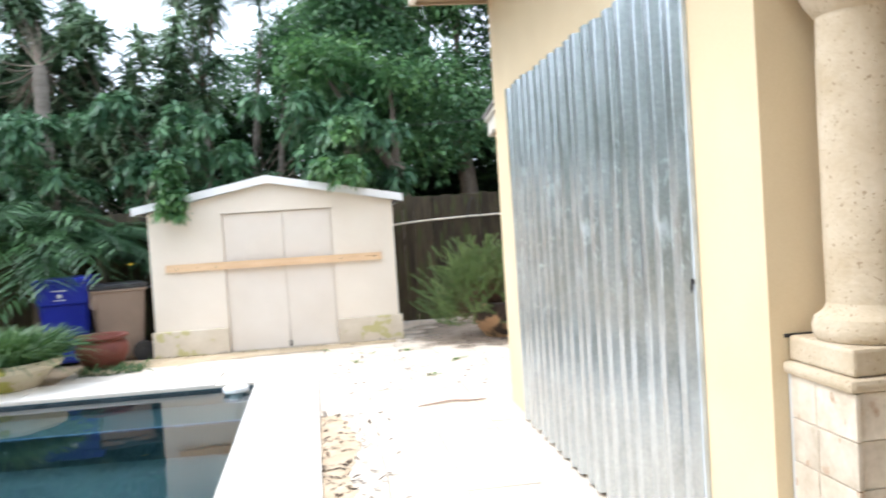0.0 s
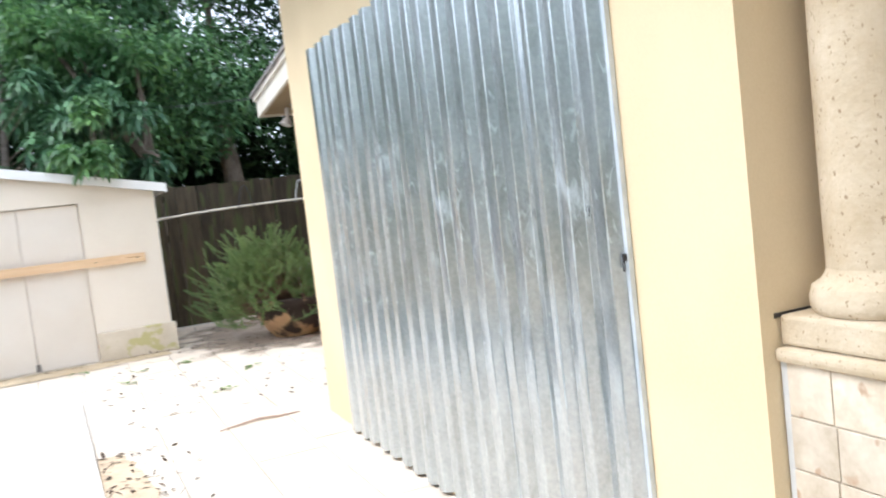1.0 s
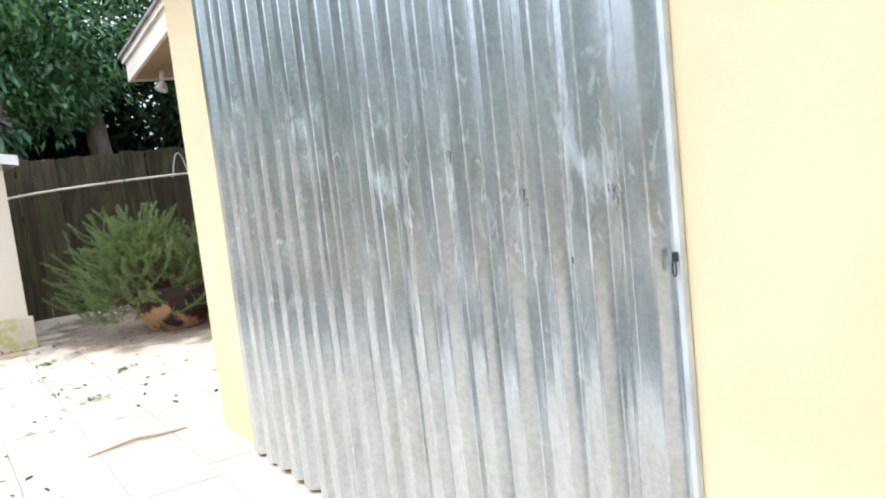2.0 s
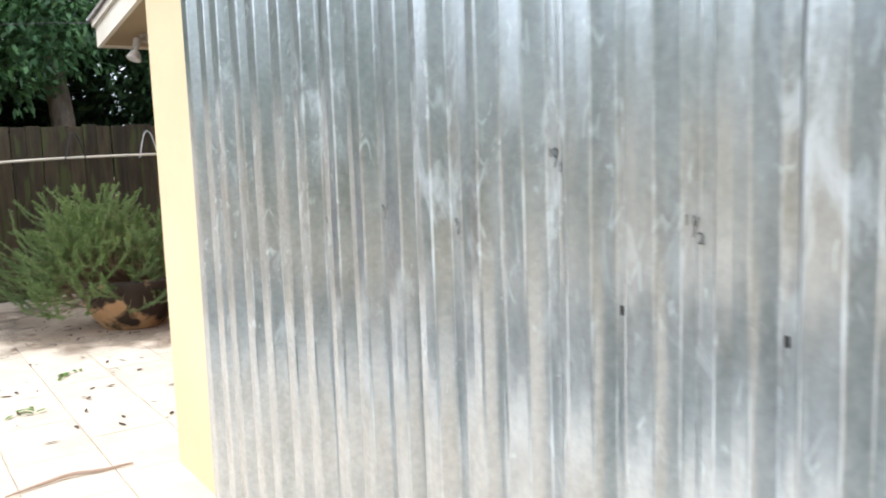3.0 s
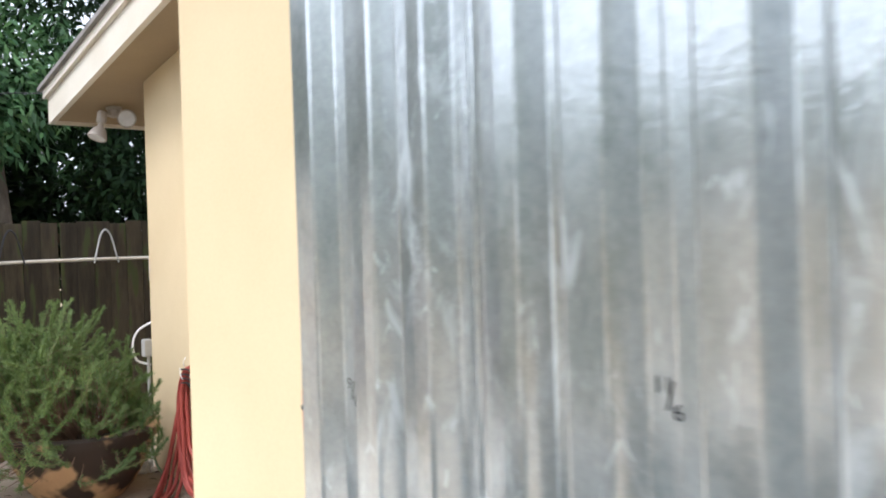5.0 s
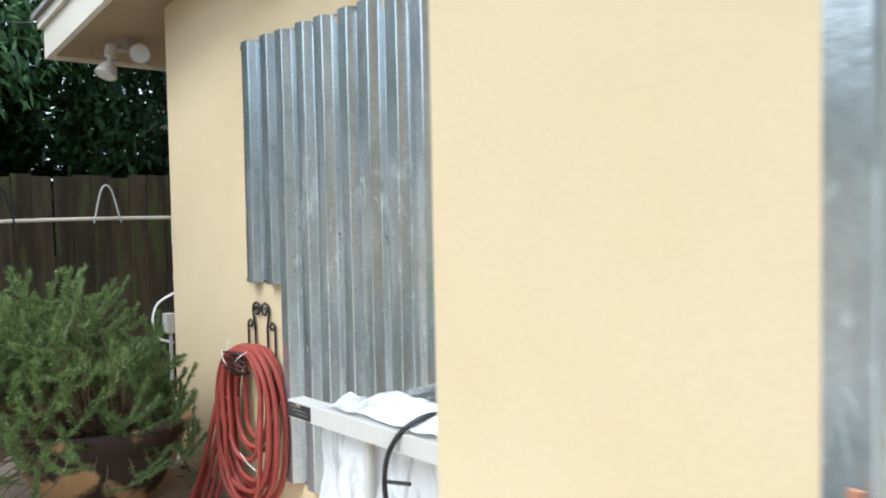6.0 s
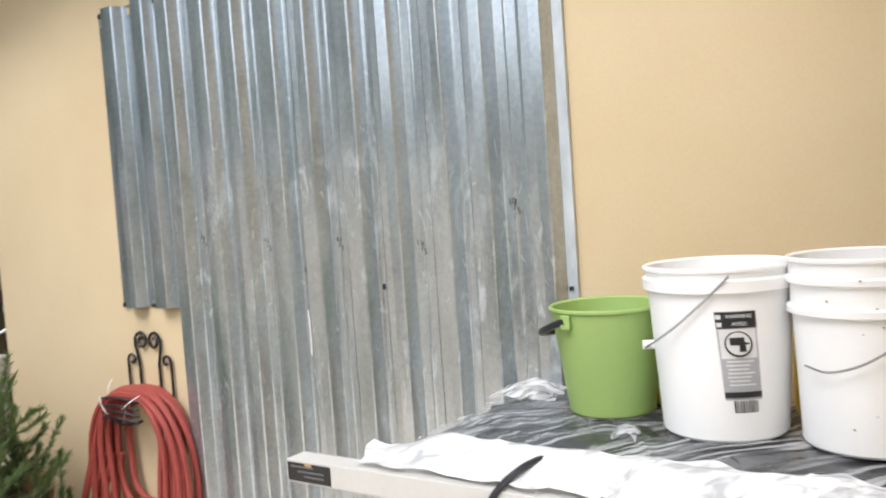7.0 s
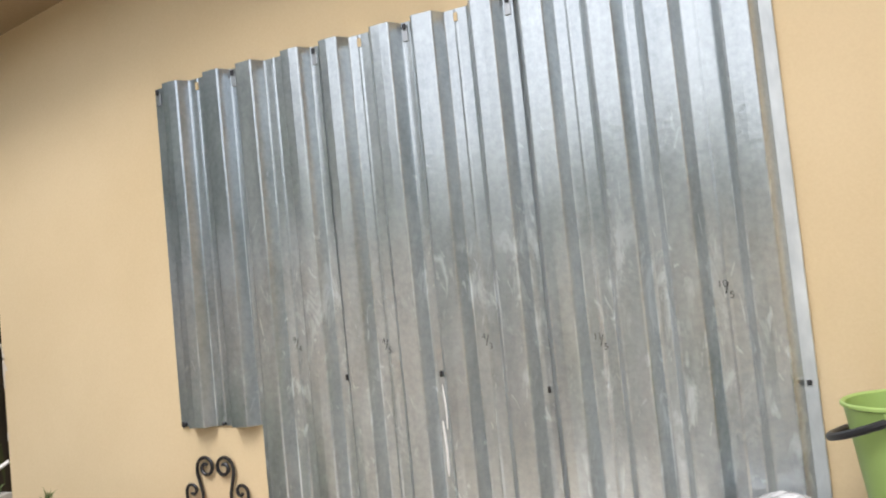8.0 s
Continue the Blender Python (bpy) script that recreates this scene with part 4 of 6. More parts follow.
def umbrella_plant(at, heads, label, seed=1, size=0.17, material=LEAF_LIGHT, via=None, spread=(0.10, 0.30)):
    """Schefflera: whorls of drooping leaflets on stalks."""
    rng = np.random.default_rng(seed)
    plant = thing("umbrella_plant", (*at, 0), label, "shrub", "umbrella plants by the shed")
    base, way, ln = [], [], []
    for h in heads:
        h = np.asarray(h)
        part("stem", limb([(at[0], at[1], 0), (*via, h[2] * 0.85) if via else ((at[0] + h[0]) / 2, (at[1] + h[1]) / 2 + 0.1, h[2] * 0.55), tuple(h)], 0.009, 0.005, None, 6), BARK, plant, smooth=True)
        for w in range(rng.integers(14, 20)):
            d = rng.normal(size=3)
            d[2] = abs(d[2]) * 0.8 + 0.1
            d /= np.linalg.norm(d)
            hub = h + d * rng.uniform(*spread)
            count = 8
            ring = np.linspace(0, 2 * math.pi, count, endpoint=False) + rng.uniform(0, 1)
            t1 = np.cross(d, [0.3, 0.5, 0.8])
            t1 /= np.linalg.norm(t1)
            t2 = np.cross(d, t1)
            for a in ring:
                base.append(hub)
                way.append(t1 * math.cos(a) + t2 * math.sin(a) + d * 0.25)
                ln.append(size * rng.uniform(0.75, 1.2))
    ln = np.array(ln)
    part("foliage", blades("foliage", base, way, ln, ln * 0.36, 0.35, material, 3, 0.55, rng, 0.9), None, plant)
    return plant


def strap_tree(at, height, heads, label, seed, length=0.55, width=0.06, droop=0.7, per=70, lean=(0, 0), thick=0.13, stiff=False, material=LEAF_STRAP):
    """A bare pale trunk with forks, each ending in a tuft of long strap leaves."""
    rng = np.random.default_rng(seed)
    tree = thing("strap_leaf_tree", (*at, 0), label, "tree", "strap-leaved trees")
    x, y = at
    top = (x + lean[0], y + lean[1], height)
    part("trunk", limb([(x, y, -0.1), (x + lean[0] * 0.3, y, height * 0.5), top], thick, thick * 0.6, seg=10), PALE_BARK, tree, smooth=True)
    base, way, ln = [], [], []
    for h in heads:
        h = np.array(h, float)
        part("fork", limb([top, tuple((np.array(top) + h) / 2 + [0.05, 0, -0.1]), tuple(h)], 0.016, 0.010, None, 6), BARK, tree, smooth=True)
        for k in range(per):
            a, e = rng.uniform(0, 2 * math.pi), rng.uniform(-0.35 if stiff else 0.05, 1.3)
            base.append(h + [0, 0, rng.uniform(-0.30, 0.12)])
            way.append((math.cos(a) * math.cos(e), math.sin(a) * math.cos(e), math.sin(e)))
            ln.append(length * rng.uniform(0.7, 1.15))
    part("crown", blades("crown", base, way, ln, width, droop, material, 4, 0.35, rng, 0.9), None, tree)
    return tree


def feather_palm(at, base_z, fronds, label, seed, length=1.5, leaflet=0.32, spread=0.9):
    """Arching fronds, each a rib with leaflets on both sides."""
    rng = np.random.default_rng(seed)
    palm = thing("feather_palm", (*at, 0), label, "palm", "palms by the pool")
    x, y = at
    part("trunk", limb([(x, y, -0.1), (x + 0.02, y, base_z * 0.5 + 0.1), (x, y, base_z + 0.1)], 0.075, 0.05), BARK, palm, smooth=True)
    bm = bmesh.new()
    base, way, ln = [], [], []
    for k in range(fronds):
        a = 2 * math.pi * k / fronds + rng.uniform(-0.3, 0.3)
        e = rng.uniform(0.35, 1.25)
        L = length * rng.uniform(0.75, 1.15)
        out = np.array([math.cos(a), math.sin(a), 0.0])
        pts = []
        for s in np.linspace(0, 1, 12):
            p = np.array([x, y, base_z]) + out * L * spread * (math.cos(e) * s + 0.35 * s * s) + np.array([0, 0, 1]) * L * (math.sin(e) * s - 0.75 * s * s)
            pts.append(p)
        tube([tuple(p) for p in pts], [0.012 - 0.0008 * i for i in range(12)], 5, bm=bm)
        side = np.cross(out, [0, 0, 1])
        for s in np.linspace(0.14, 1.0, 30):
            i = min(int(s * 11), 10)
            f = s * 11 - i
            p = pts[i] * (1 - f) + pts[i + 1] * f
            along = pts[i + 1] - pts[i]
            along /= np.linalg.norm(along)
            for sg in (-1, 1):
                base.append(p)
                way.append(side * sg * 0.8 + along * 0.6 + rng.normal(scale=0.08, size=3) + [0, 0, 0.15])
                ln.append(leaflet * (0.5 + 1.6 * s * (1.15 - s)) * rng.uniform(0.85, 1.1))
    part("ribwork", bm, LEAF_PALM, palm)
    part("foliage", blades("foliage", base, way, ln, 0.036, 0.35, LEAF_PALM, 3, 0.35, rng, 0.9), None, palm)
    return palm


# big trees behind the fence
broadleaf_tree((2.3, 14.6), 3.0, [((0.3, 14.8, 4.3), (1.5, 1.3, 1.1)), ((1.9, 14.4, 3.5), (1.5, 1.2, 1.0)), 
                                  ((1.2, 14.9, 5.8), (1.8, 1.4, 1.2)), ((0.2, 15.2, 7.0), (1.5, 1.3, 1.1)),
                                  ((2.4, 15.2, 7.5), (2.0, 1.5, 1.2)), ((0.9, 14.2, 2.7), (1.2, 0.9, 0.6))], 56000,
               "tall dense broadleaf tree with dark glossy foliage", seed=3)
# the last three clumps are unseen, added overhead to shade the crown
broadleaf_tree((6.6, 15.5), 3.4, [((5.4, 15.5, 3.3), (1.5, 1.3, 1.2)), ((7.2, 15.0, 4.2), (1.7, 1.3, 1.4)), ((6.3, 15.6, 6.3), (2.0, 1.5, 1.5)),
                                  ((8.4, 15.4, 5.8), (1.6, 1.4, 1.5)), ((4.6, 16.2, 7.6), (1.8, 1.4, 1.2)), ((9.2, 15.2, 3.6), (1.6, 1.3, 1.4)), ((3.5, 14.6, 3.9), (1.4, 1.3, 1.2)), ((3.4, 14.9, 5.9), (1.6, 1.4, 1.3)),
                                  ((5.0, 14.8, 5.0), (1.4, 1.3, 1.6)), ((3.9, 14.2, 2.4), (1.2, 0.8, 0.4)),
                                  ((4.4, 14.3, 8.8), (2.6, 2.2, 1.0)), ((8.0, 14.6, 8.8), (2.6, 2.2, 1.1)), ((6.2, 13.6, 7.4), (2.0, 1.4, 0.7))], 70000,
               "broadleaf tree over the board fence, leaves darkened for shade, unseen top added", LEAF_SHADED, seed=8)
broadleaf_tree((-1.2, 17.4), 3.2, [((-1.6, 17.2, 4.0), (1.6, 1.3, 1.1)), ((-0.2, 17.5, 5.2), (1.3, 1.2, 1.0)), ((0.9, 18.0, 6.9), (1.6, 1.3, 1.3)),
                                   ((-3.2, 17.3, 3.6), (1.4, 1.2, 0.9)), ((0.4, 17.3, 3.5), (1.3, 1.1, 0.9))], 34000,
               "broadleaf tree with gaps of white sky", seed=14)
broadleaf_tree((-6.4, 17.0), 2.8, [((-6.9, 16.8, 4.3), (1.6, 1.2, 1.4)), ((-5.2, 17.0, 3.6), (1.5, 1.2, 1.1)), ((-8.3, 16.6, 3.6), (1.6, 1.2, 1.4)),
                                   ((-8.2, 17.2, 6.2), (1.6, 1.2, 1.2)), ((-6.2, 16.5, 2.6), (1.6, 1.0, 0.8))], 34000,
               "rounded broadleaf tree at the yard corner", LEAF_STRAP, 0.16, seed=21)
# light green spray that hangs over the fence
broadleaf_tree((1.0, 13.3), 2.4, [((0.05, 13.2, 4.05), (0.65, 0.5, 0.28)), ((0.9, 13.2, 3.75), (0.6, 0.5, 0.24)), ((-0.30, 13.3, 4.2), (0.4, 0.4, 0.2))], 2600,
               "lighter green branch in front of the dark trees", LEAF_LIGHT, 0.14, seed=33)

# umbrella plants round the shed
umbrella_plant((-2.42, 11.6), [(-2.03, 9.86, 1.72), (-1.89, 9.86, 1.68), (-2.00, 9.86, 1.84), (-1.90, 9.86, 1.86), (-1.96, 9.88, 1.98), (-2.02, 9.9, 2.12), (-1.93, 9.86, 2.20)],
               "umbrella plant with whorled leaves leaning over the shed corner", seed=2, size=0.125, via=(-2.40, 10.6), spread=(0.03, 0.13))
umbrella_plant((0.15, 12.6), [(0.06, 9.92, 1.98), (0.14, 9.96, 2.10), (-0.16, 10.0, 2.10), (0.10, 10.6, 2.55), (0.15, 10.7, 2.70)],
               "umbrella plant hanging over the shed roof", seed=4, size=0.14, spread=(0.06, 0.20))
rng = np.random.default_rng(77)
heads = [(rng.uniform(-5.0, 1.0), rng.uniform(12.4, 13.4), rng.uniform(1.7, 3.35)) for _ in range(64)]
for k in range(4):
    umbrella_plant((-4.2 + 1.5 * k, 13.2), heads[k * 16:(k + 1) * 16], "dense umbrella plant shrub behind the shed", seed=40 + k, size=0.20, material=LEAF_SHRUB)

# strap-leaved trees against the sky
def cluster(n, x0, x1, z0, z1, y, seed):
    r = random.Random(seed)
    return [(r.uniform(x0, x1), y + r.uniform(-0.4, 0.4), z0 + (z1 - z0) * (k + r.random()) / n) for k in range(n)]


strap_tree((-4.62, 13.95), 4.3, cluster(40, -6.1, -4.0, 3.3, 5.8, 15.0, 1), "pale-trunked tree with tufts of drooping strap leaves", 5, 0.52, 0.085, 0.7, 75, (0.02, 0), 0.18)
strap_tree((-3.6, 14.9), 3.0, cluster(42, -4.4, -2.5, 2.3, 5.0, 14.5, 2), "strap-leaved tree with mottled pale green tufts", 6, 0.50, 0.09, 0.65, 70, (0, 0), 0.09)
strap_tree((-2.25, 14.8), 4.0, cluster(18, -2.8, -1.75, 3.7, 6.3, 14.6, 3), "slim strap-leaved tree with hanging dead straps", 9, 0.50, 0.07, 0.8, 80, (0.05, 0), 0.09)
strap_tree((-1.1, 14.9), 4.1, [(-0.75, 14.9, 4.55)], "yucca with a stiff spiky rosette", 12, 0.85, 0.04, 0.08, 150, (0.3, 0), 0.07, True, LEAF_PALM)
strap_tree((-1.6, 15.4), 5.0, [(-1.2, 15.4, 5.75)], "tall leaning yucca with a spiky head", 13, 0.8, 0.04, 0.1, 130, (0.4, 0), 0.06, True, LEAF_PALM)
strap_tree((-6.9, 15.0), 3.2, cluster(38, -8.2, -6.0, 2.8, 6.2, 14.8, 8), "strap-leaved tree at the yard corner", 16, 0.54, 0.085, 0.7, 70, (0.1, 0), 0.14)
# palms at the pool's far corner
feather_palm((-3.3, 11.7), 1.25, 26, "full feather palm behind the bins", 21, 1.35, 0.42)
feather_palm((-4.1, 11.5), 1.45, 34, "arching feather palm with dark green fronds", 3, 1.7, 0.46)
feather_palm((-5.3, 11.3), 1.6, 22, "tall feather palm by the fence", 4, 1.9, 0.42)
feather_palm((-5.0, 9.6), 0.75, 18, "low feather palm beside the pool", 8, 1.0, 0.34)
# hedges and shrubbery that close the yard
# bushes beyond the pool and the tall hedge are unseen, added to shape reflections
for label, line, radii, per, seed in (
        ("unseen row of light green bushes added beyond the pool for reflections", [(-12.4 + rng.uniform(-0.4, 0.4), y, rng.uniform(2.3, 3.2)) for y in np.arange(-6, 15, 1.7)], (1.4, 1.5, 1.6), 3200, 50),
        ("unseen tall dark hedge added behind the house front", [(x, -8.0, rng.uniform(3.0, 3.8)) for x in np.arange(-10, 9, 1.9)], (1.6, 1.3, 3.9), 3600, 60),
        ("dense shrubbery behind the fence, leaf colour darkened for shade", [(x, 16.6 + rng.uniform(-0.4, 0.4), rng.uniform(1.6, 2.4)) for x in np.arange(-9.5, 10, 1.3)], (1.2, 0.9, 2.2), 4200, 70)):
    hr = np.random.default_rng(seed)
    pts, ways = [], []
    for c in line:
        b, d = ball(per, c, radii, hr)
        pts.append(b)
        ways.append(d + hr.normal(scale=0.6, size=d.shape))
    me = blades("hedge", np.concatenate(pts), np.concatenate(ways), 0.24, 0.11, 0.3, {50: LEAF_LIGHT, 60: LEAF_TREE, 70: LEAF_SHADED}[seed], 2, 0.45, hr, 0.5)
    tagged(part("hedge", me), label, "hedge", kind="stuff")


# ---- pots and bins beside the shed ----
def lathe_pot(name, at, profile, material, label, soil_r, soil_z):
    pot = thing(name, (*at, 0), label, "plant pot", "pots")
    part("bowl", lathe(profile, at, 48), material, pot, smooth=True)
    part("soil", lathe([(soil_r, soil_z - 0.02), (soil_r, soil_z), (soil_r * 0.5, soil_z + 0.015), (0.01, soil_z + 0.02)], at, 32), SOIL, pot, smooth=True)
    return pot


cream = lathe_pot("planter_pot", (-3.60, 8.86), [(0.36, 0.0), (0.40, 0.02), (0.50, 0.17), (0.585, 0.205), (0.61, 0.245), (0.59, 0.285), (0.54, 0.285), (0.50, 0.22), (0.2, 0.2)],
                  CREAM_POT, "wide cream planter with a mossy rolled rim", 0.50, 0.225)
gr = np.random.default_rng(15)
n = 2600
a, r = gr.uniform(0, 2 * math.pi, n), 0.48 * np.sqrt(gr.random(n))
b = np.stack([-3.60 + r * np.cos(a), 8.86 + r * np.sin(a), np.full(n, 0.22)], 1)
w = np.stack([np.cos(a) * (0.25 + r), np.sin(a) * (0.25 + r), np.full(n, 0.95)], 1) + gr.normal(scale=0.22, size=(n, 3))
grassy = thing("grassy_plant", (-3.60, 8.86, 0.23), "dense grassy plant filling the cream planter", "plant")
part("foliage", blades("foliage", b, w, gr.uniform(0.45, 0.92, n), 0.022, 0.5, LEAF_GRASS, 4, 0.3, gr, 0.8), None, grassy)
S = 1.36
lathe_pot("clay_pot", (-2.82, 9.74), [(r * S, z * S) for r, z in ((0.12, 0), (0.15, 0.02), (0.205, 0.12), (0.215, 0.17), (0.20, 0.215), (0.175, 0.235), (0.178, 0.245), (0.215, 0.262),
                                                (0.212, 0.28), (0.165, 0.275), (0.15, 0.22), (0.05, 0.2))], TERRACOTTA, "round terracotta pot with a flared lip", 0.15 * S, 0.22 * S)
lr = np.random.default_rng(19)
n = 420
b = np.stack([lr.uniform(-3.0, -2.25, n), lr.uniform(9.2, 9.62, n), lr.uniform(-0.04, 0.03, n)], 1)
w = lr.normal(size=(n, 3)) + [0, 0, 0.6]
tagged(part("ground_cover", blades("ground_cover", b, w, lr.uniform(0.08, 0.2, n), 0.02, 0.4, LEAF_GRASS, 3, 0.4, lr, 0.8)), "low green ground cover by the pots", "plants", kind="stuff")
fl = thing("yellow_flower", (-2.62, 10.6, 0), "stalk with a single yellow flower", "flower")
part("stalk", limb([(-2.62, 10.6, -0.04), (-2.63, 10.6, 0.6), (-2.65, 10.6, 1.13)], 0.008, 0.004), LEAF_GRASS, fl)
part("petals", blades("petals", [(-2.65, 10.6, 1.13)] * 9, [(math.cos(t), math.sin(t), 0.35) for t in np.linspace(0, 5.6, 9)], 0.055, 0.035, 0.3, YELLOW_PLASTIC, 3), None, fl)


def wheelie_bin(at, w, d, h, material, lid_material, label, turn):
    root = thing("wheelie_bin", (0, 0, 0), label, "trash bin", "wheelie bins")
    bm = bmesh.new()
    lo = [(-w * 0.40, -d * 0.40), (w * 0.40, -d * 0.40), (w * 0.40, d * 0.40), (-w * 0.40, d * 0.40)]
    hi = [(-w * 0.5, -d * 0.5), (w * 0.5, -d * 0.5), (w * 0.5, d * 0.5), (-w * 0.5, d * 0.5)]
    a = [bm.verts.new((*p, 0.04)) for p in lo]
    b = [bm.verts.new((*p, h * 0.93)) for p in hi]
    bm.faces.new(a[::-1])
    bm.faces.new(b)
    for i in range(4):
        bm.faces.new((a[i], a[(i + 1) % 4], b[(i + 1) % 4], b[i]))
    bmesh.ops.bevel(bm, geom=bm.edges[:], offset=0.03, segments=3, affect="EDGES")
    body = part("body", bm, material, root, smooth=True)
    part("front_band", box(-w * 0.49, w * 0.49, -d * 0.5 - 0.014, -d * 0.44, h * 0.70, h * 0.91, 0.012), material, body)
    part("rim", box(-w * 0.53, w * 0.53, -d * 0.53, d * 0.53, h * 0.90, h * 0.935, 0.012), material, root)
    bm = box(-w * 0.54, w * 0.54, -d * 0.56, d * 0.54, h * 0.935, h * 0.985, 0.018)
    for v in bm.verts:
        if v.co.z > h * 0.95:
            v.co.z += 0.03 * (1 - (2 * v.co.x / w) ** 2 * 0.5)
    part("lid", bm, lid_material, root, smooth=True)
    part("handle", tube([(-w * 0.42, d * 0.62, h * 0.92), (w * 0.42, d * 0.62, h * 0.92)], 0.016), lid_material, root)
    for sx in (-1, 1):
        wheel = part("wheel", tube([(sx * w * 0.44, d * 0.40, 0.13), (sx * w * 0.53, d * 0.40, 0.13)], 0.13, 24), BLACK_PLASTIC, root)
        part("hub", tube([(sx * w * 0.44, d * 0.40, 0.13), (sx * (w * 0.53 + 0.006), d * 0.40, 0.13)], 0.05, 16), DARK_STEEL, wheel)
    for z, bw, bh in ((0.86, 0.16, 0.012), (0.80, 0.05, 0.045), (0.755, 0.13, 0.010)):
        part("printed_bar", box(-w * 0.05 - bw / 2, -w * 0.05 + bw / 2, -d * 0.5 - 0.017, -d * 0.5 - 0.0145, h * z - bh / 2, h * z + bh / 2, 0.0008), LABEL_WHITE, root)
    root.matrix_basis = pose(*at, 0, 0, turn)
    return root


wheelie_bin((-3.42, 10.62, -0.045), 0.60, 0.64, 1.08, BLUE_BIN, BLUE_BIN, "blue plastic recycling bin with lid", 6)
wheelie_bin((-2.80, 10.46, -0.045), 0.56, 0.60, 0.97, BROWN_BIN, BLACK_PLASTIC, "brown plastic wheelie bin with a dark lid and wheel", -70)


# ---- rosemary in its bowl ----
RX, RY = 1.86, 9.72
lathe_pot("bowl_pot", (RX, RY), [(0.20, 0.0), (0.24, 0.01), (0.31, 0.09), (0.385, 0.22), (0.425, 0.335), (0.458, 0.375), (0.465, 0.425), (0.43, 0.442), (0.39, 0.41), (0.37, 0.35), (0.1, 0.34)],
          MOTTLED_POT, "wide terracotta bowl with dark mottling that also stands for its shadow", 0.375, 0.37)
rosemary = thing("rosemary_bush", (RX, RY, 0.37), "wild sprawling rosemary bush in a clay bowl", "shrub")
rr = np.random.default_rng(4)
bm = bmesh.new()
base, way = [], []
for k in range(460):
    a = rr.uniform(0, 2 * math.pi) if k % 2 else math.pi + rr.normal(scale=0.8)
    out = np.array([math.cos(a), math.sin(a) * 0.85])
    west = max(0.0, -math.cos(a))
    q = rr.random() ** 0.6
    reach = q * (0.44 + 0.31 * west + 0.22 * max(0.0, -math.sin(a)))
    dome = 0.36 + (0.70 - 0.16 * max(0.0, math.cos(a))) * math.sqrt(max(0.0, 1 - q * q)) * rr.uniform(0.45, 1.05)
    if q > 0.62:
        dome -= rr.uniform(0.0, 0.32)
    rise = rr.uniform(0.3, 1.1) + (rr.uniform(0.4, 1.1) if k % 6 == 0 else 0.0)
    p0 = np.array([RX + 0.24 * q * out[0], RY + 0.24 * q * out[1], 0.375])
    p2 = np.array([RX - 0.05 + reach * out[0], RY + reach * out[1], max(0.23 if math.cos(a) < -0.15 else 0.26 if math.sin(a) < -0.75 else 0.45, dome - 0.05)])
    p1 = (p0 + p2) / 2 + np.append(out * rr.uniform(0.02, 0.12), rr.uniform(-0.08, 0.06))
    curl = rr.normal(scale=0.085, size=2)
    p3 = p2 + np.append(out * rr.uniform(0.03, 0.09) + curl, 0.075 * rise)
    p4 = p3 + np.append(curl * 0.7 + out * rr.uniform(-0.02, 0.09), 0.13 * rise)
    for p in (p1, p2, p3, p4):
        p[0] = min(p[0], 2.20)
        p[2] = min(p[2], 1.22)
    line = [np.array(v) for v in smooth_line([tuple(p0), tuple(p1), tuple(p2), tuple(p3), tuple(p4)], 5)]
    tube([tuple(v) for v in line], [0.0034 - 0.00013 * i for i in range(len(line))], 4, bm=bm)
    L = len(line) - 1
    for s in 0.30 + 0.70 * rr.random(330) ** 0.65:
        i = min(int(s * L), L - 1)
        f = s * L - i
        p = line[i] * (1 - f) + line[i + 1] * f
        d = line[i + 1] - line[i]
        d /= np.linalg.norm(d) + 1e-9
        base.append(p)
        way.append(d * 0.9 + rr.normal(scale=0.45, size=3))
n = len(base)
part("branchwork", bm, TWIG, rosemary)
part("foliage", blades("foliage", base, way, rr.uniform(0.022, 0.040, n), 0.0041, 0.0, LEAF_ROSEMARY, 2, 0.4, rr, 0.3), None, rosemary)
# a garden tool head standing in the bush
tool = thing("hand_tool", (2.02, 9.98, 0.35), "grey garden tool with a blue collar stuck in the pot", "tool")
part("shaft", tube([(2.03, 10.0, 0.33), (2.03, 10.02, 0.68)], 0.016), GREY_PAINT, tool)
part("collar", tube([(2.03, 10.02, 0.68), (2.03, 10.022, 0.715)], 0.022, 12), BLUE_BIN, tool)
part("head", box(2.05, 2.20, 10.0, 10.03, 0.665, 0.735, 0.012), GREY_PAINT, tool)


rag = thing("crumpled_bag", (2.335, 10.02, 0), "crumpled grey plastic bag on the ground by the house corner", "plastic bag")
verts, faces = [], []
for j in range(17):
    for i in range(25):
        a, e = 2 * math.pi * i / 24, math.pi / 2 * j / 16
        f = 1 + 0.5 * noise.noise(Vector((math.cos(a) * 1.6, math.sin(a) * 1.6, e * 2))) + 0.25 * noise.noise(Vector((math.cos(a) * 5, math.sin(a) * 5, e * 6)))
        verts.append((2.335 + 0.055 * f * math.cos(a) * math.cos(e), 10.02 + 0.06 * f * math.sin(a) * math.cos(e), 0.004 + 0.07 * f * math.sin(e)))
for j in range(16):
    for i in range(24):
        k = j * 25 + i
        faces.append((k, k + 1, k + 26, k + 25))
part("bag_skin", arrays("bag_skin", verts, faces, GREY_BOX, True), None, rag)
stake = thing("green_tube", (2.3, 9.4, 0.02), "thin dark green irrigation tube on the ground", "tube")
part("tube_run", tube(smooth_line([(2.41, 10.06, 0.16), (2.40, 9.96, 0.06), (2.39, 9.82, 0.02), (2.34, 9.66, 0.012), (2.27, 9.55, 0.012)]), 0.008, 7), LEAF_STRAP, stake, smooth=True)


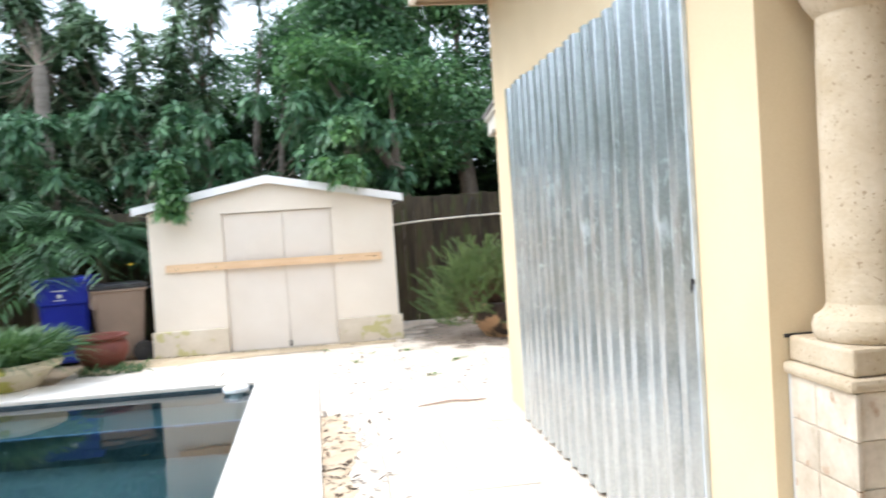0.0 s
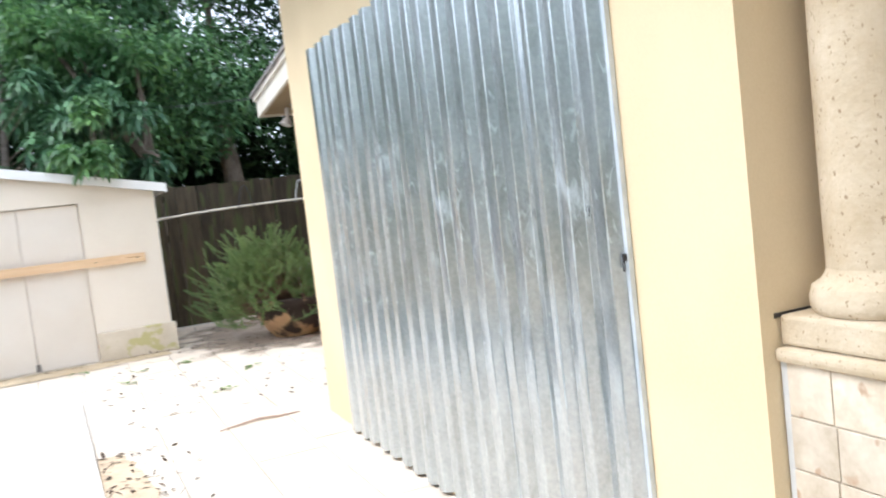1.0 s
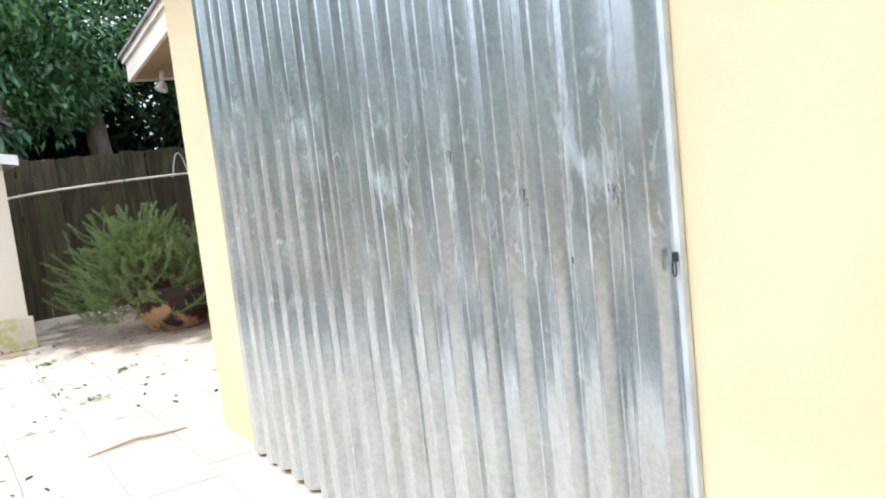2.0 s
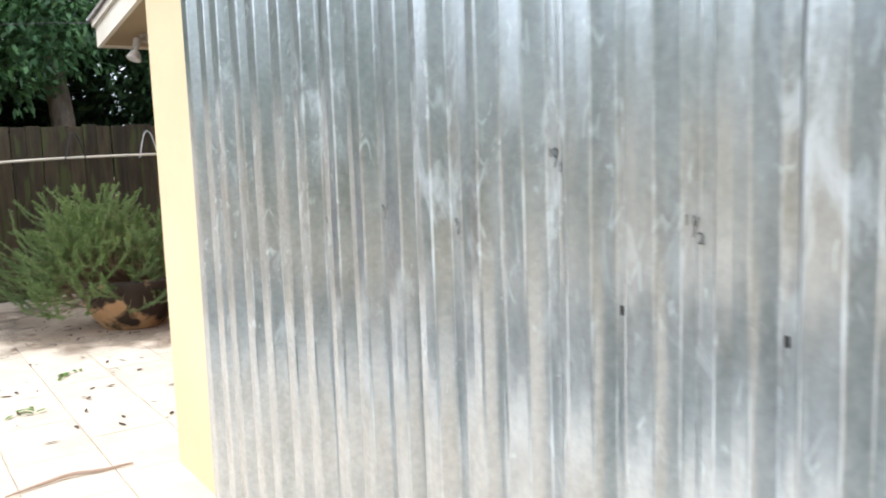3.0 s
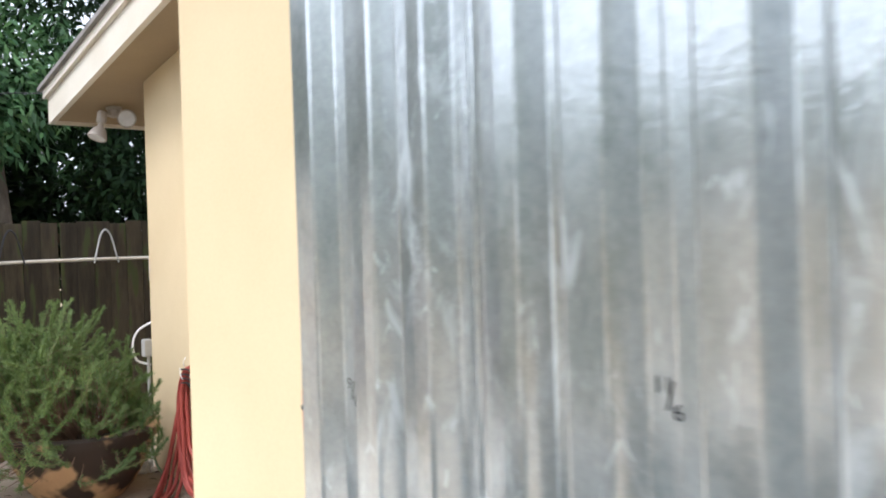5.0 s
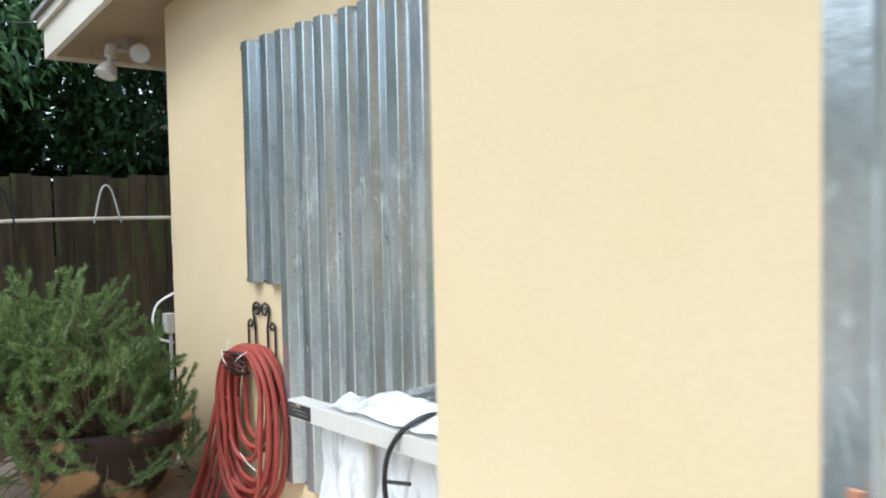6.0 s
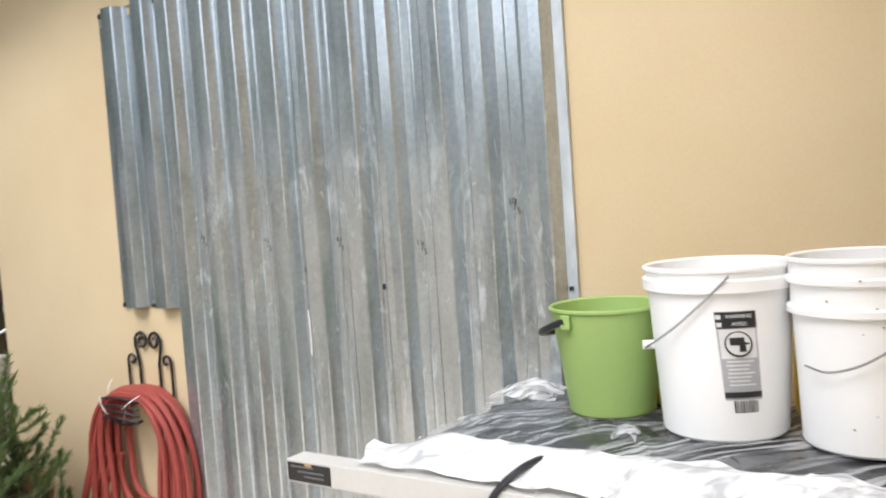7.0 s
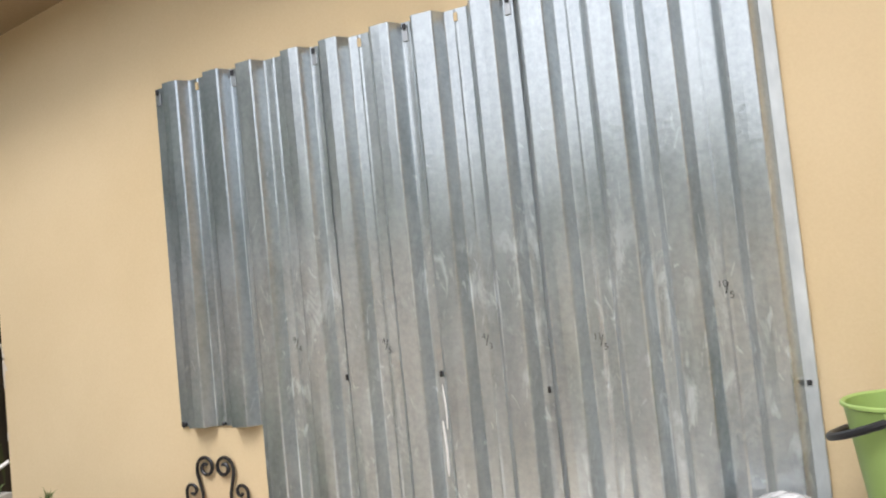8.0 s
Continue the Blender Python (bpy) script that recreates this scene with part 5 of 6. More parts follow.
# ---- hose on its hanger ----
HY, HX = 9.01, 2.36
hanger = thing("hose_hanger", (W2X, HY, 0.9), "black wrought iron hose hanger with scrolls", "hanger")
IRON = DARK_STEEL


def scroll(y, z, r, turns, start, sign):
    return [(W2X - 0.012, y + sign * r * (1 - 0.75 * s) * math.cos(start + s * turns * 2 * math.pi), z + r * (1 - 0.75 * s) * math.sin(start + s * turns * 2 * math.pi))
            for s in np.linspace(0, 1, 22)]


for sg in (-1, 1):
    part("scroll", tube([(W2X - 0.012, HY + sg * 0.062, 0.80), (W2X - 0.012, HY + sg * 0.062, 0.92), (W2X - 0.012, HY + sg * 0.080, 0.985)]
                        + scroll(HY + sg * 0.040, 1.005, 0.040, 1.35, 0.0, sg), 0.0062, 6), IRON, hanger, smooth=True)
    part("side_scroll", tube([(W2X - 0.012, HY + sg * 0.135, 0.74), (W2X - 0.012, HY + sg * 0.135, 0.90)] + scroll(HY + sg * 0.107, 0.925, 0.028, 0.9, 0.0, sg), 0.0058, 6),
         IRON, hanger, smooth=True)
part("saddle", tube(smooth_line([(W2X - 0.012, HY - 0.13, 0.78), (W2X - 0.10, HY - 0.12, 0.80), (W2X - 0.14, HY, 0.815), (W2X - 0.10, HY + 0.12, 0.80), (W2X - 0.012, HY + 0.13, 0.78)]),
                    0.006, 6), IRON, hanger, smooth=True)
part("saddle_bar", tube(smooth_line([(W2X - 0.14, HY - 0.10, 0.72), (W2X - 0.15, HY, 0.70), (W2X - 0.14, HY + 0.10, 0.72)]), 0.006, 6), IRON, hanger, smooth=True)

hose = thing("garden_hose", (HX, HY, 0), "long red rubber garden hose coiled over the hanger", "hose")
hr = random.Random(3)
def swing(v, power):
    return math.copysign(abs(v) ** power, v)


for k in range(13):
    x = W2X - 0.026 - 0.0098 * k
    top = 0.838 - 0.003 * abs(k - 6) - hr.uniform(0, 0.008)
    low = [0.36, 0.07, 0.30, 0.12, 0.05, 0.33, 0.16, 0.06, 0.10, 0.27, 0.05, 0.13, 0.08][k]
    wide = [0.15, 0.24, 0.17, 0.21, 0.26, 0.15, 0.19, 0.23, 0.25, 0.17, 0.22, 0.25, 0.20][k]
    sway, phase = hr.uniform(-0.035, 0.045), hr.uniform(0, 6.28)
    pts = []
    for u in np.linspace(0, 2 * math.pi, 57)[:-1]:
        drop = (1 - math.cos(u)) / 2
        pinch = 1 - 0.16 * math.exp(-((drop - 0.62) / 0.25) ** 2) * (k % 3 == 0)
        pts.append((x + 0.007 * math.sin(u + phase) - 0.012 * drop, HY - 0.012 + 1.13 * wide * pinch * swing(math.sin(u), 0.80) + sway * drop, (top + low) / 2 + (top - low) / 2 * swing(math.cos(u), 0.86)))
    part("loop", tube(pts, 0.0120, 8, True), HOSE_RED, hose, smooth=True)
part("tail", tube(smooth_line([(2.33, 9.20, 0.72), (2.30, 9.28, 0.5), (2.26, 9.36, 0.2), (2.16, 9.32, 0.02), (2.05, 9.18, 0.012), (2.12, 9.02, 0.012), (2.25, 8.95, 0.012)]), 0.0118, 8),
     HOSE_RED, hose, smooth=True)
part("tail", tube(smooth_line([(2.36, 9.22, 0.6), (2.34, 9.36, 0.28), (2.34, 9.50, 0.10), (2.30, 9.45, 0.013), (2.18, 9.28, 0.012), (2.10, 8.98, 0.012), (2.2, 8.8, 0.012)]), 0.0118, 8),
     HOSE_RED, hose, smooth=True)
for k in range(4):
    x, y = 2.37 - 0.022 * k, 9.16 + 0.03 * k
    part("tail", tube(smooth_line([(x, y, 0.55), (x - 0.02, y + 0.09, 0.30), (x - 0.05, y + 0.13, 0.10), (x - 0.10, y + 0.09, 0.014 + 0.02 * (k % 2)), (x - 0.19, y - 0.06, 0.012 + 0.022 * (k % 2)),
                                   (x - 0.16, y - 0.26, 0.012)]), 0.0118, 8), HOSE_RED, hose, smooth=True)
for y, z, run, rise in ((9.045, 0.852, 0.012, 0.030), (8.925, 0.800, 0.055, 0.030), (9.10, 0.775, 0.018, -0.035), (8.885, 0.30, 0.075, -0.030)):
    part("tie", tube(smooth_line([(W2X - 0.175, y + run, z - rise), (W2X - 0.182, y, z), (W2X - 0.172, y - run, z + rise)], 5), 0.0022, 5), WHITE_PLASTIC, hose)
for z in (0.80, 0.77, 0.745, 0.72):
    part("tray_bar", tube(smooth_line([(W2X - 0.165, HY + 0.115, z), (W2X - 0.178, HY, z + 0.012), (W2X - 0.165, HY - 0.115, z)], 6), 0.0055, 6), IRON, hanger, smooth=True)

# ---- wall end: cable, box, floodlight ----
cable = thing("white_cable", (2.40, 10.12, 0.85), "loop of white cable at the house corner", "cable")
part("wire", tube(smooth_line([(2.45, 10.11, 1.02), (2.36, 10.14, 0.96), (2.325, 10.14, 0.86), (2.35, 10.13, 0.76), (2.44, 10.12, 0.72)]), 0.008, 6), WHITE_PLASTIC, cable, smooth=True)
jbox = thing("junction_box", (2.42, 10.13, 0.8), "small grey electrical box with conduit at the corner", "electrical box")
part("case", box(2.39, 2.445, 10.093, 10.16, 0.78, 0.90, 0.006), GREY_BOX, jbox)
part("conduit", tube([(2.425, 10.12, 0.0), (2.425, 10.12, 0.78)], 0.012), GREY_BOX, jbox)
flood = thing("floodlight", (2.43, 10.72, 2.62), "twin-headed outdoor floodlight under the eave, unlit", "lamp")
part("canopy", lathe([(0.02, 2.545), (0.040, 2.552), (0.046, 2.60), (0.058, 2.606), (0.058, 2.632), (0.03, 2.640)], (2.43, 10.72), 20), FIXTURE, flood, smooth=True)


def spot(centre, aim):
    """One lamp head: a flared shell round a domed lens."""
    bm = lathe([(0.02, -0.085), (0.036, -0.080), (0.052, -0.055), (0.063, -0.02), (0.070, 0.0), (0.066, 0.006), (0.060, 0.002), (0.002, -0.004)], seg=28)
    ob = part("head", bm, FIXTURE, flood, smooth=True)
    ob.matrix_world = look(centre, Vector(centre) - Vector(aim))
    glass = part("lens", lathe([(0.059, 0.003), (0.045, 0.008), (0.02, 0.005), (0.003, 0.010)], seg=28), LABEL_WHITE, ob, smooth=True)
    glass.matrix_parent_inverse = Matrix()
    return ob


spot((2.485, 10.60, 2.525), (-0.39, -0.9, -0.19))
spot((2.265, 10.60, 2.370), (-0.40, -0.15, -0.9))
part("arm", tube([(2.44, 10.72, 2.56), (2.50, 10.66, 2.54)], 0.016), FIXTURE, flood)
part("arm", tube([(2.42, 10.72, 2.57), (2.325, 10.64, 2.55)], 0.014), FIXTURE, flood)
part("socket", tube([(2.320, 10.635, 2.565), (2.318, 10.632, 2.555), (2.305, 10.622, 2.490), (2.303, 10.62, 2.482)], [0.030, 0.036, 0.036, 0.028], 16), FIXTURE, flood, smooth=True)
part("neck", tube([(2.305, 10.622, 2.49), (2.292, 10.612, 2.43)], 0.020, 12), FIXTURE, flood, smooth=True)

# ---- work table with plastic film ----
TX0, TX1, TY0, TY1, TZ = 1.72, 2.36, 6.30, 7.56, 0.905
table = thing("work_table", (2.04, 6.93, 0), "pale grey work table whose front rail runs past its top", "table")
part("tabletop", box(TX0 + 0.062, TX1, TY0, 7.29, TZ - 0.05, TZ - 0.004, 0.003), GREY_PAINT, table)
part("edge_rail", box(TX0, TX0 + 0.06, TY0, TY1, TZ - 0.055, TZ, 0.003), GREY_PAINT, table)
plate = part("plate", box(TX0 - 0.002, TX0 - 0.0002, TY1 - 0.135, TY1 - 0.004, TZ - 0.050, TZ - 0.006, 0.0006), BLACK_PLASTIC, table, "dark printed maker's plate")
for i, (a, b) in enumerate(((0.05, 0.12), (0.02, 0.10), (0.02, 0.08))):
    part("printed_bar", box(TX0 - 0.003, TX0 - 0.0021, TY1 - 0.135 + a, TY1 - 0.135 + b, TZ - 0.0165 - i * 0.011, TZ - 0.0135 - i * 0.011), DIM_PRINT, plate)
part("printed_bar", box(TX0 - 0.003, TX0 - 0.0021, TY1 - 0.080, TY1 - 0.058, TZ - 0.0115, TZ - 0.0065), ORANGE_PRINT, plate)
for x in (TX0 + 0.05, TX1 - 0.05):
    for y in (TY0 + 0.06, 7.20):
        part("leg", tube([(x, y, 0.0), (x, y, TZ - 0.045)], 0.016, 10), GREY_PAINT, table, smooth=True)


def sheet(name, x0, x1, y0, y1, height, nx, ny, material, parent, seed, ragged=0.03, amp=0.022):
    """A crumpled film: height(x, y) plus folds."""
    noise_at = Vector((seed * 7.3, seed * 3.1, 0))
    verts, faces = [], []
    for j in range(ny + 1):
        for i in range(nx + 1):
            u, v = i / nx, j / ny
            x, y = x0 + (x1 - x0) * u, y0 + (y1 - y0) * v
            if i in (0, nx):
                x += ragged * noise.noise(Vector((0, y * 9, seed)))
            if j in (0, ny):
                y += ragged * noise.noise(Vector((x * 9, 0, seed)))
            q = Vector((x, y, 0)) + noise_at
            warp = q + 0.12 * Vector((noise.noise(q * 4), noise.noise(q * 4 + Vector((9, 2, 0))), 0))
            fold = 0.75 * (1 - abs(noise.noise(Vector((warp.x * 11, warp.y * 4.5, seed))))) ** 4 + 0.35 * noise.noise(warp * 7) + 0.16 * (1 - abs(noise.noise(warp * 24))) ** 3
            verts.append((x, y, height(x, y) + amp * fold))
    for j in range(ny):
        for i in range(nx):
            k = j * (nx + 1) + i
            faces.append((k, k + 1, k + nx + 2, k + nx + 1))
    return part(name, arrays(name, verts, faces, material, True), None, parent)


def ease(v):
    v = min(1, max(0, v))
    return v * v * (3 - 2 * v)


film = thing("plastic_film", (2.05, 6.9, TZ), "crumpled black and clear plastic film heaped over the table", "plastic sheet")
heap = lambda x, y: TZ + 0.004 + 0.042 * ease((x - 1.80) / 0.16) * ease((7.33 - y) / 0.16)
sheet("black_layer", 1.80, 2.37, 6.30, 7.30, lambda x, y: heap(x, y) - 0.006, 60, 110, FILM_BLACK, film, 1, 0.03, 0.015)
sheet("clear_layer", 1.77, 2.36, 6.30, 7.33, lambda x, y: heap(x, y) + 0.004, 70, 120, FILM_CLEAR, film, 2, 0.05, 0.013)
sheet("white_layer", 1.735, 1.85, 6.30, 7.37, lambda x, y: TZ + 0.006 + (0.012 + 0.034 * ease((7.36 - y) / 0.2)) * ease((x - 1.725) / 0.1) + 0.02 * ease((x - 1.86) / 0.08) * ease((7.3 - y) / 0.2), 40, 110, FILM_WHITE, film, 3, 0.06, 0.011)
sheet("crumpled_end", 2.22, 2.38, 7.12, 7.30, lambda x, y: TZ + 0.040 + 0.030 * max(0.0, 1 - ((x - 2.30) / 0.08) ** 2 - ((y - 7.21) / 0.09) ** 2), 18, 20, FILM_HAZY, film, 6, 0.03, 0.018)
sheet("crumpled_end", 1.975, 2.035, 6.80, 6.86, lambda x, y: TZ + 0.035 + 0.035 * max(0.0, 1 - ((x - 2.005) / 0.04) ** 2 - ((y - 6.83) / 0.04) ** 2), 16, 16, FILM_HAZY, film, 7, 0.02, 0.015)
# hanging skirt of milky film in front of the table
verts, faces = [], []
NX, NZ = 90, 30
for j in range(NZ + 1):
    for i in range(NX + 1):
        s = i / NX
        y = 7.49 - 1.19 * s
        z = 0.86 - 0.835 * j / NZ
        x = 1.742 + 0.02 * math.sin(31 * s + 2.2 * noise.noise(Vector((s * 6, z * 2, 0)))) * (1.1 - z) + 0.05 * noise.noise(Vector((y * 5, z * 4, 3)))
        x = max(1.70, x) + 0.012 * noise.noise(Vector((y * 18, z * 14, 5)))
        verts.append((x + 0.05, y, z))
for j in range(NZ):
    for i in range(NX):
        k = j * (NX + 1) + i
        faces.append((k, k + 1, k + NX + 2, k + NX + 1))
part("hanging_layer", arrays("hanging_layer", verts, faces, FILM_SKIRT, True), None, film, "milky film hanging to the ground")
cord = thing("black_cord", (1.70, 6.98, 0.5), "black rubber cord looped over the table edge", "cord")
part("cord_run", tube(smooth_line([(1.86, 6.90, TZ + 0.05), (1.76, 6.95, TZ + 0.04), (1.708, 7.00, TZ - 0.02), (1.695, 7.03, TZ - 0.12), (1.70, 7.01, TZ - 0.28), (1.70, 6.95, 0.40),
                                   (1.70, 6.90, 0.10), (1.69, 6.88, 0.012), (1.66, 6.74, 0.012)]), 0.0075, 7), BLACK_PLASTIC, cord, smooth=True)
part("strap", tube([(1.698, 7.02, 0.775), (1.70, 6.93, 0.79)], 0.006, 6), BLACK_PLASTIC, cord)


# ---- buckets ----
def pail(name, at, z, r0, r1, h, material, label, rings, wire=None, ear=0.0):
    """An open pail with a hollow inside, a rolled rim, collar rings and a bail."""
    root = thing(name, (*at, z), label, "bucket", "buckets on the table")
    t = 0.004
    out = [(r0 - 0.006, z), (r0, z + 0.006)]
    for f, bulge, tall in rings:
        rr_ = r0 + (r1 - r0) * f
        if bulge:
            out += [(rr_, z + h * f), (rr_ + bulge, z + h * f + 0.004), (rr_ + bulge, z + h * f + tall), (rr_ + 0.003, z + h * f + tall + 0.004)]
    out += [(r1, z + h - 0.010), (r1 + 0.006, z + h - 0.006), (r1 + 0.006, z + h - 0.001), (r1 + 0.002, z + h + 0.002), (r1 - t, z + h - 0.002), (r0 - t, z + 0.012), (0.004, z + 0.010)]
    part("body", lathe(out, at, 56), material, root, smooth=True)
    return root


white_rings = ((0.855, 0.010, 0.026),)
pail_1 = pail("white_pail", (2.10, 6.645), 0.965, 0.126, 0.148, 0.348, WHITE_PLASTIC, "clean white plastic five-gallon pail with a warning label", white_rings)
part("bail", tube(smooth_line([(2.10 - 0.045, 6.645 + 0.142, 1.143), (1.985, 6.765, 1.152), (1.955, 6.70, 1.195), (1.948, 6.635, 1.25), (1.952, 6.585, 1.30)]), 0.0022, 6), BOLT, pail_1, smooth=True)
part("ear", tube([(2.10 - 0.040, 6.645 + 0.132, 1.143), (2.10 - 0.052, 6.645 + 0.152, 1.143)], 0.010, 12), WHITE_PLASTIC, pail_1)
pail_2 = pail("white_pail", (2.09, 6.365), 0.965, 0.124, 0.138, 0.362, WHITE_PLASTIC, "two nested used white pails with drips", ((0.70, 0.011, 0.016), (0.86, 0.009, 0.014)))
green = pail("green_bucket", (2.170, 6.925), 0.962, 0.100, 0.132, 0.252, GREEN_PLASTIC, "lime green plastic household bucket with a black handle", ())
part("bracket", box(2.170 - 0.135, 2.170 - 0.118, 6.925 + 0.036, 6.925 + 0.060, 1.172, 1.205, 0.003), GREEN_PLASTIC, green)
part("handle", tube([(2.170 + (0.140 + 0.026 * math.sin(s * math.pi)) * math.cos(radians(159 - 180 * s)), 6.925 + (0.140 + 0.026 * math.sin(s * math.pi)) * math.sin(radians(159 - 180 * s)),
                      1.192 - 0.055 * math.sin(s * math.pi)) for s in np.linspace(0, 1, 21)], 0.0085, 8), BLACK_PLASTIC, green, smooth=True)


A1, ANG = (2.10, 6.645), 209


def on_pail(ang, z, wdt, hgt, lift):
    """A curved patch that follows the first pail's tapered side."""
    bm = bmesh.new()
    cols = []
    for i in range(9):
        col = []
        for s in (-1, 1):
            zz = z + s * hgt / 2
            a = radians(ang) + (i / 8 - 0.5) * wdt / 0.133 - 0.55 * (zz - 1.142)
            r = 0.126 + 0.022 * (zz - 0.965) / 0.348 + lift
            col.append(bm.verts.new((A1[0] + r * math.cos(a), A1[1] + r * math.sin(a), zz)))
        cols.append(col)
    for a, b in zip(cols, cols[1:]):
        bm.faces.new((a[0], b[0], b[1], a[1]))
    return bm


lab = part("label", on_pail(ANG, 1.142, 0.072, 0.176, 0.0012), LABEL_GREY, pail_1, "grey and white warning label")
part("label_panel", on_pail(ANG, 1.166, 0.066, 0.058, 0.0018), LABEL_WHITE, lab)
part("label_head", on_pail(ANG, 1.213, 0.072, 0.032, 0.0018), BLACK_PLASTIC, lab)
ringp = []
for t in np.linspace(0, 2 * math.pi, 24)[:-1]:
    aa = radians(ANG) + 0.024 * math.cos(t) / 0.134 - 0.55 * (0.024 + 0.024 * math.sin(t))
    ringp.append((A1[0] + 0.1410 * math.cos(aa), A1[1] + 0.1410 * math.sin(aa), 1.166 + 0.024 * math.sin(t)))
part("label_ring", tube(ringp, 0.0018, 5, True), BLACK_PLASTIC, lab)
part("label_blot", on_pail(ANG - 1, 1.171, 0.026, 0.015, 0.0024), BLACK_PLASTIC, lab)
part("label_blot", on_pail(ANG + 3, 1.160, 0.012, 0.020, 0.0024), BLACK_PLASTIC, lab)
for i in range(7):
    part("printed_bar", on_pail(ANG - (2 if i % 3 else 0), 1.131 - 0.0078 * i, 0.050 - 0.006 * (i % 3), 0.0028, 0.0018), LABEL_WHITE, lab)
part("label_foot", on_pail(ANG, 1.064, 0.072, 0.012, 0.0018), BLACK_PLASTIC, lab)
part("label_slash", on_pail(ANG + 2, 1.166, 0.030, 0.0035, 0.0024), BLACK_PLASTIC, lab)
for dz in (0.0065, -0.0085):
    part("label_sign", on_pail(ANG - 13, 1.213 + dz, 0.009, 0.009, 0.0022), LABEL_WHITE, lab)
for i in range(9):
    part("code_bar", on_pail(ANG - 8 + i * 2.3, 1.040, 0.0026 if i % 3 else 0.0040, 0.024, 0.0015), BLACK_PLASTIC, lab)
for txt, zz in (("WARNING", 1.2205), ("AVISO", 1.2055)):
    aa = radians(ANG + 2) - 0.55 * (zz - 1.142)
    writing(txt, 0.0105, pose(A1[0] + 0.1456 * math.cos(aa), A1[1] + 0.1456 * math.sin(aa), zz) @ pose(0, 0, 0, 90, 0, ANG + 90), LABEL_WHITE, lab, "label_word")
part("bail", tube(smooth_line([(1.985, 6.462, 1.128), (1.952, 6.42, 1.124), (1.942, 6.37, 1.138), (1.946, 6.33, 1.160), (1.958, 6.29, 1.19)]), 0.0022, 6), BOLT, pail_2, smooth=True)
fleck = random.Random(6)
for k in range(16):
    a, z = radians(fleck.uniform(150, 240)), fleck.uniform(1.02, 1.31)
    r = 0.124 + 0.014 * (z - 0.965) / 0.362 + (0.0105 if 0.855 < (z - 0.965) / 0.362 < 0.91 else 0.0045)
    size = fleck.uniform(0.0012, 0.0032)
    fl = part("fleck", lathe([(size * 0.4, 0), (size, 0.0006), (size * 0.6, 0.0014)], seg=7), EARTH if k % 3 else GREY_BOX, pail_2)
    fl.matrix_world = look((2.09 + r * math.cos(a), 6.365 + r * math.sin(a), z), (2.09, 6.365, z))
for at, top, lab in (((2.33, 6.83), 1.275, "yellow plastic bottle with a white cap"), ((2.33, 6.50), 1.20, "squat yellow plastic bottle with a white cap")):
    z0 = 0.945
    bottle = thing("yellow_bottle", (*at, z0), lab, "bottle", "yellow bottles")
    h = top - z0
    part("body", lathe([(0.043, z0), (0.048, z0 + 0.005), (0.048, z0 + h * 0.70), (0.044, z0 + h * 0.78), (0.020, z0 + h * 0.87), (0.015, z0 + h * 0.90), (0.015, z0 + h * 0.93)], at, 28),
         YELLOW_PLASTIC, bottle, smooth=True)
    part("cap", lathe([(0.028, z0 + h * 0.91), (0.030, z0 + h * 0.92), (0.030, top), (0.024, top + 0.004)], at, 24), WHITE_PLASTIC, bottle, smooth=True)

# ---- overhead wires ----
for pts in ([(-0.9, 14.0, 6.4), (0.9, 13.6, 5.0), (3.2, 13.2, 4.1)], [(-3.0, 15.5, 3.9), (0.6, 13.1, 3.02), (2.1, 11.22, 2.78)]):
    ln = thing("service_wire", pts[1], "thin overhead service wire running to the house", "wire")
    part("strand", tube(smooth_line(pts), 0.004, 5), DARK_STEEL, ln)


# ---- fallen leaves, twig, stain ----
lf = np.random.default_rng(23)
spots_ = [(-0.347, 9.64), (0.731, 7.556), (1.069, 8.303), (0.194, 9.088), (0.02, 8.6), (0.62, 9.2)]
for x, y in spots_:
    n = 9
    b = np.stack([x + lf.normal(scale=0.035, size=n), y + lf.normal(scale=0.03, size=n), np.full(n, 0.012)], 1)
    w = np.stack([lf.normal(size=n), lf.normal(size=n), lf.uniform(0.0, 0.35, n)], 1)
    spray = thing("fallen_leaf_spray", (x, y, 0), "small spray of fallen green leaves on the pavers", "leaves", "fallen sprays")
    part("foliage", blades("foliage", b, w, 0.075, 0.03, 0.2, LEAF_FALLEN, 3, 0.5, lf, 0.95), None, spray)
n = 300
b = np.stack([lf.uniform(-0.2, 2.1, n), lf.uniform(5.2, 11.8, n), np.full(n, 0.006)], 1)
b = b[(b[:, 1] > 6.9) | (b[:, 0] < 0.25)]
w = np.stack([lf.normal(size=len(b)), lf.normal(size=len(b)), lf.uniform(0.0, 0.25, len(b))], 1)
tagged(part("dead_leaves", blades("dead_leaves", b, w, lf.uniform(0.03, 0.085, len(b)), lf.uniform(0.015, 0.034, len(b)), 0.05, LEAF_DEAD, 3, 0.5, lf, 0.95)),
       "scattered brown dead leaves on the patio", "leaves", kind="stuff")
n = 150
b = np.stack([-0.29 + np.abs(lf.normal(scale=0.17, size=n)), lf.uniform(3.6, 6.25, n), np.full(n, 0.009)], 1)
w = np.stack([lf.normal(size=n), lf.normal(size=n), lf.uniform(0.0, 0.3, n)], 1)
tagged(part("leaf_litter", blades("leaf_litter", b, w, lf.uniform(0.03, 0.075, n), lf.uniform(0.012, 0.03, n), 0.05, LEAF_DEAD, 3, 0.5, lf, 0.95)),
       "drift of dead leaves beside the pool coping", "leaves", kind="stuff")
n = 170
b = np.stack([lf.uniform(-2.25, 2.2, n), 10.085 - np.abs(lf.normal(scale=0.07, size=n)), np.full(n, 0.012)], 1)
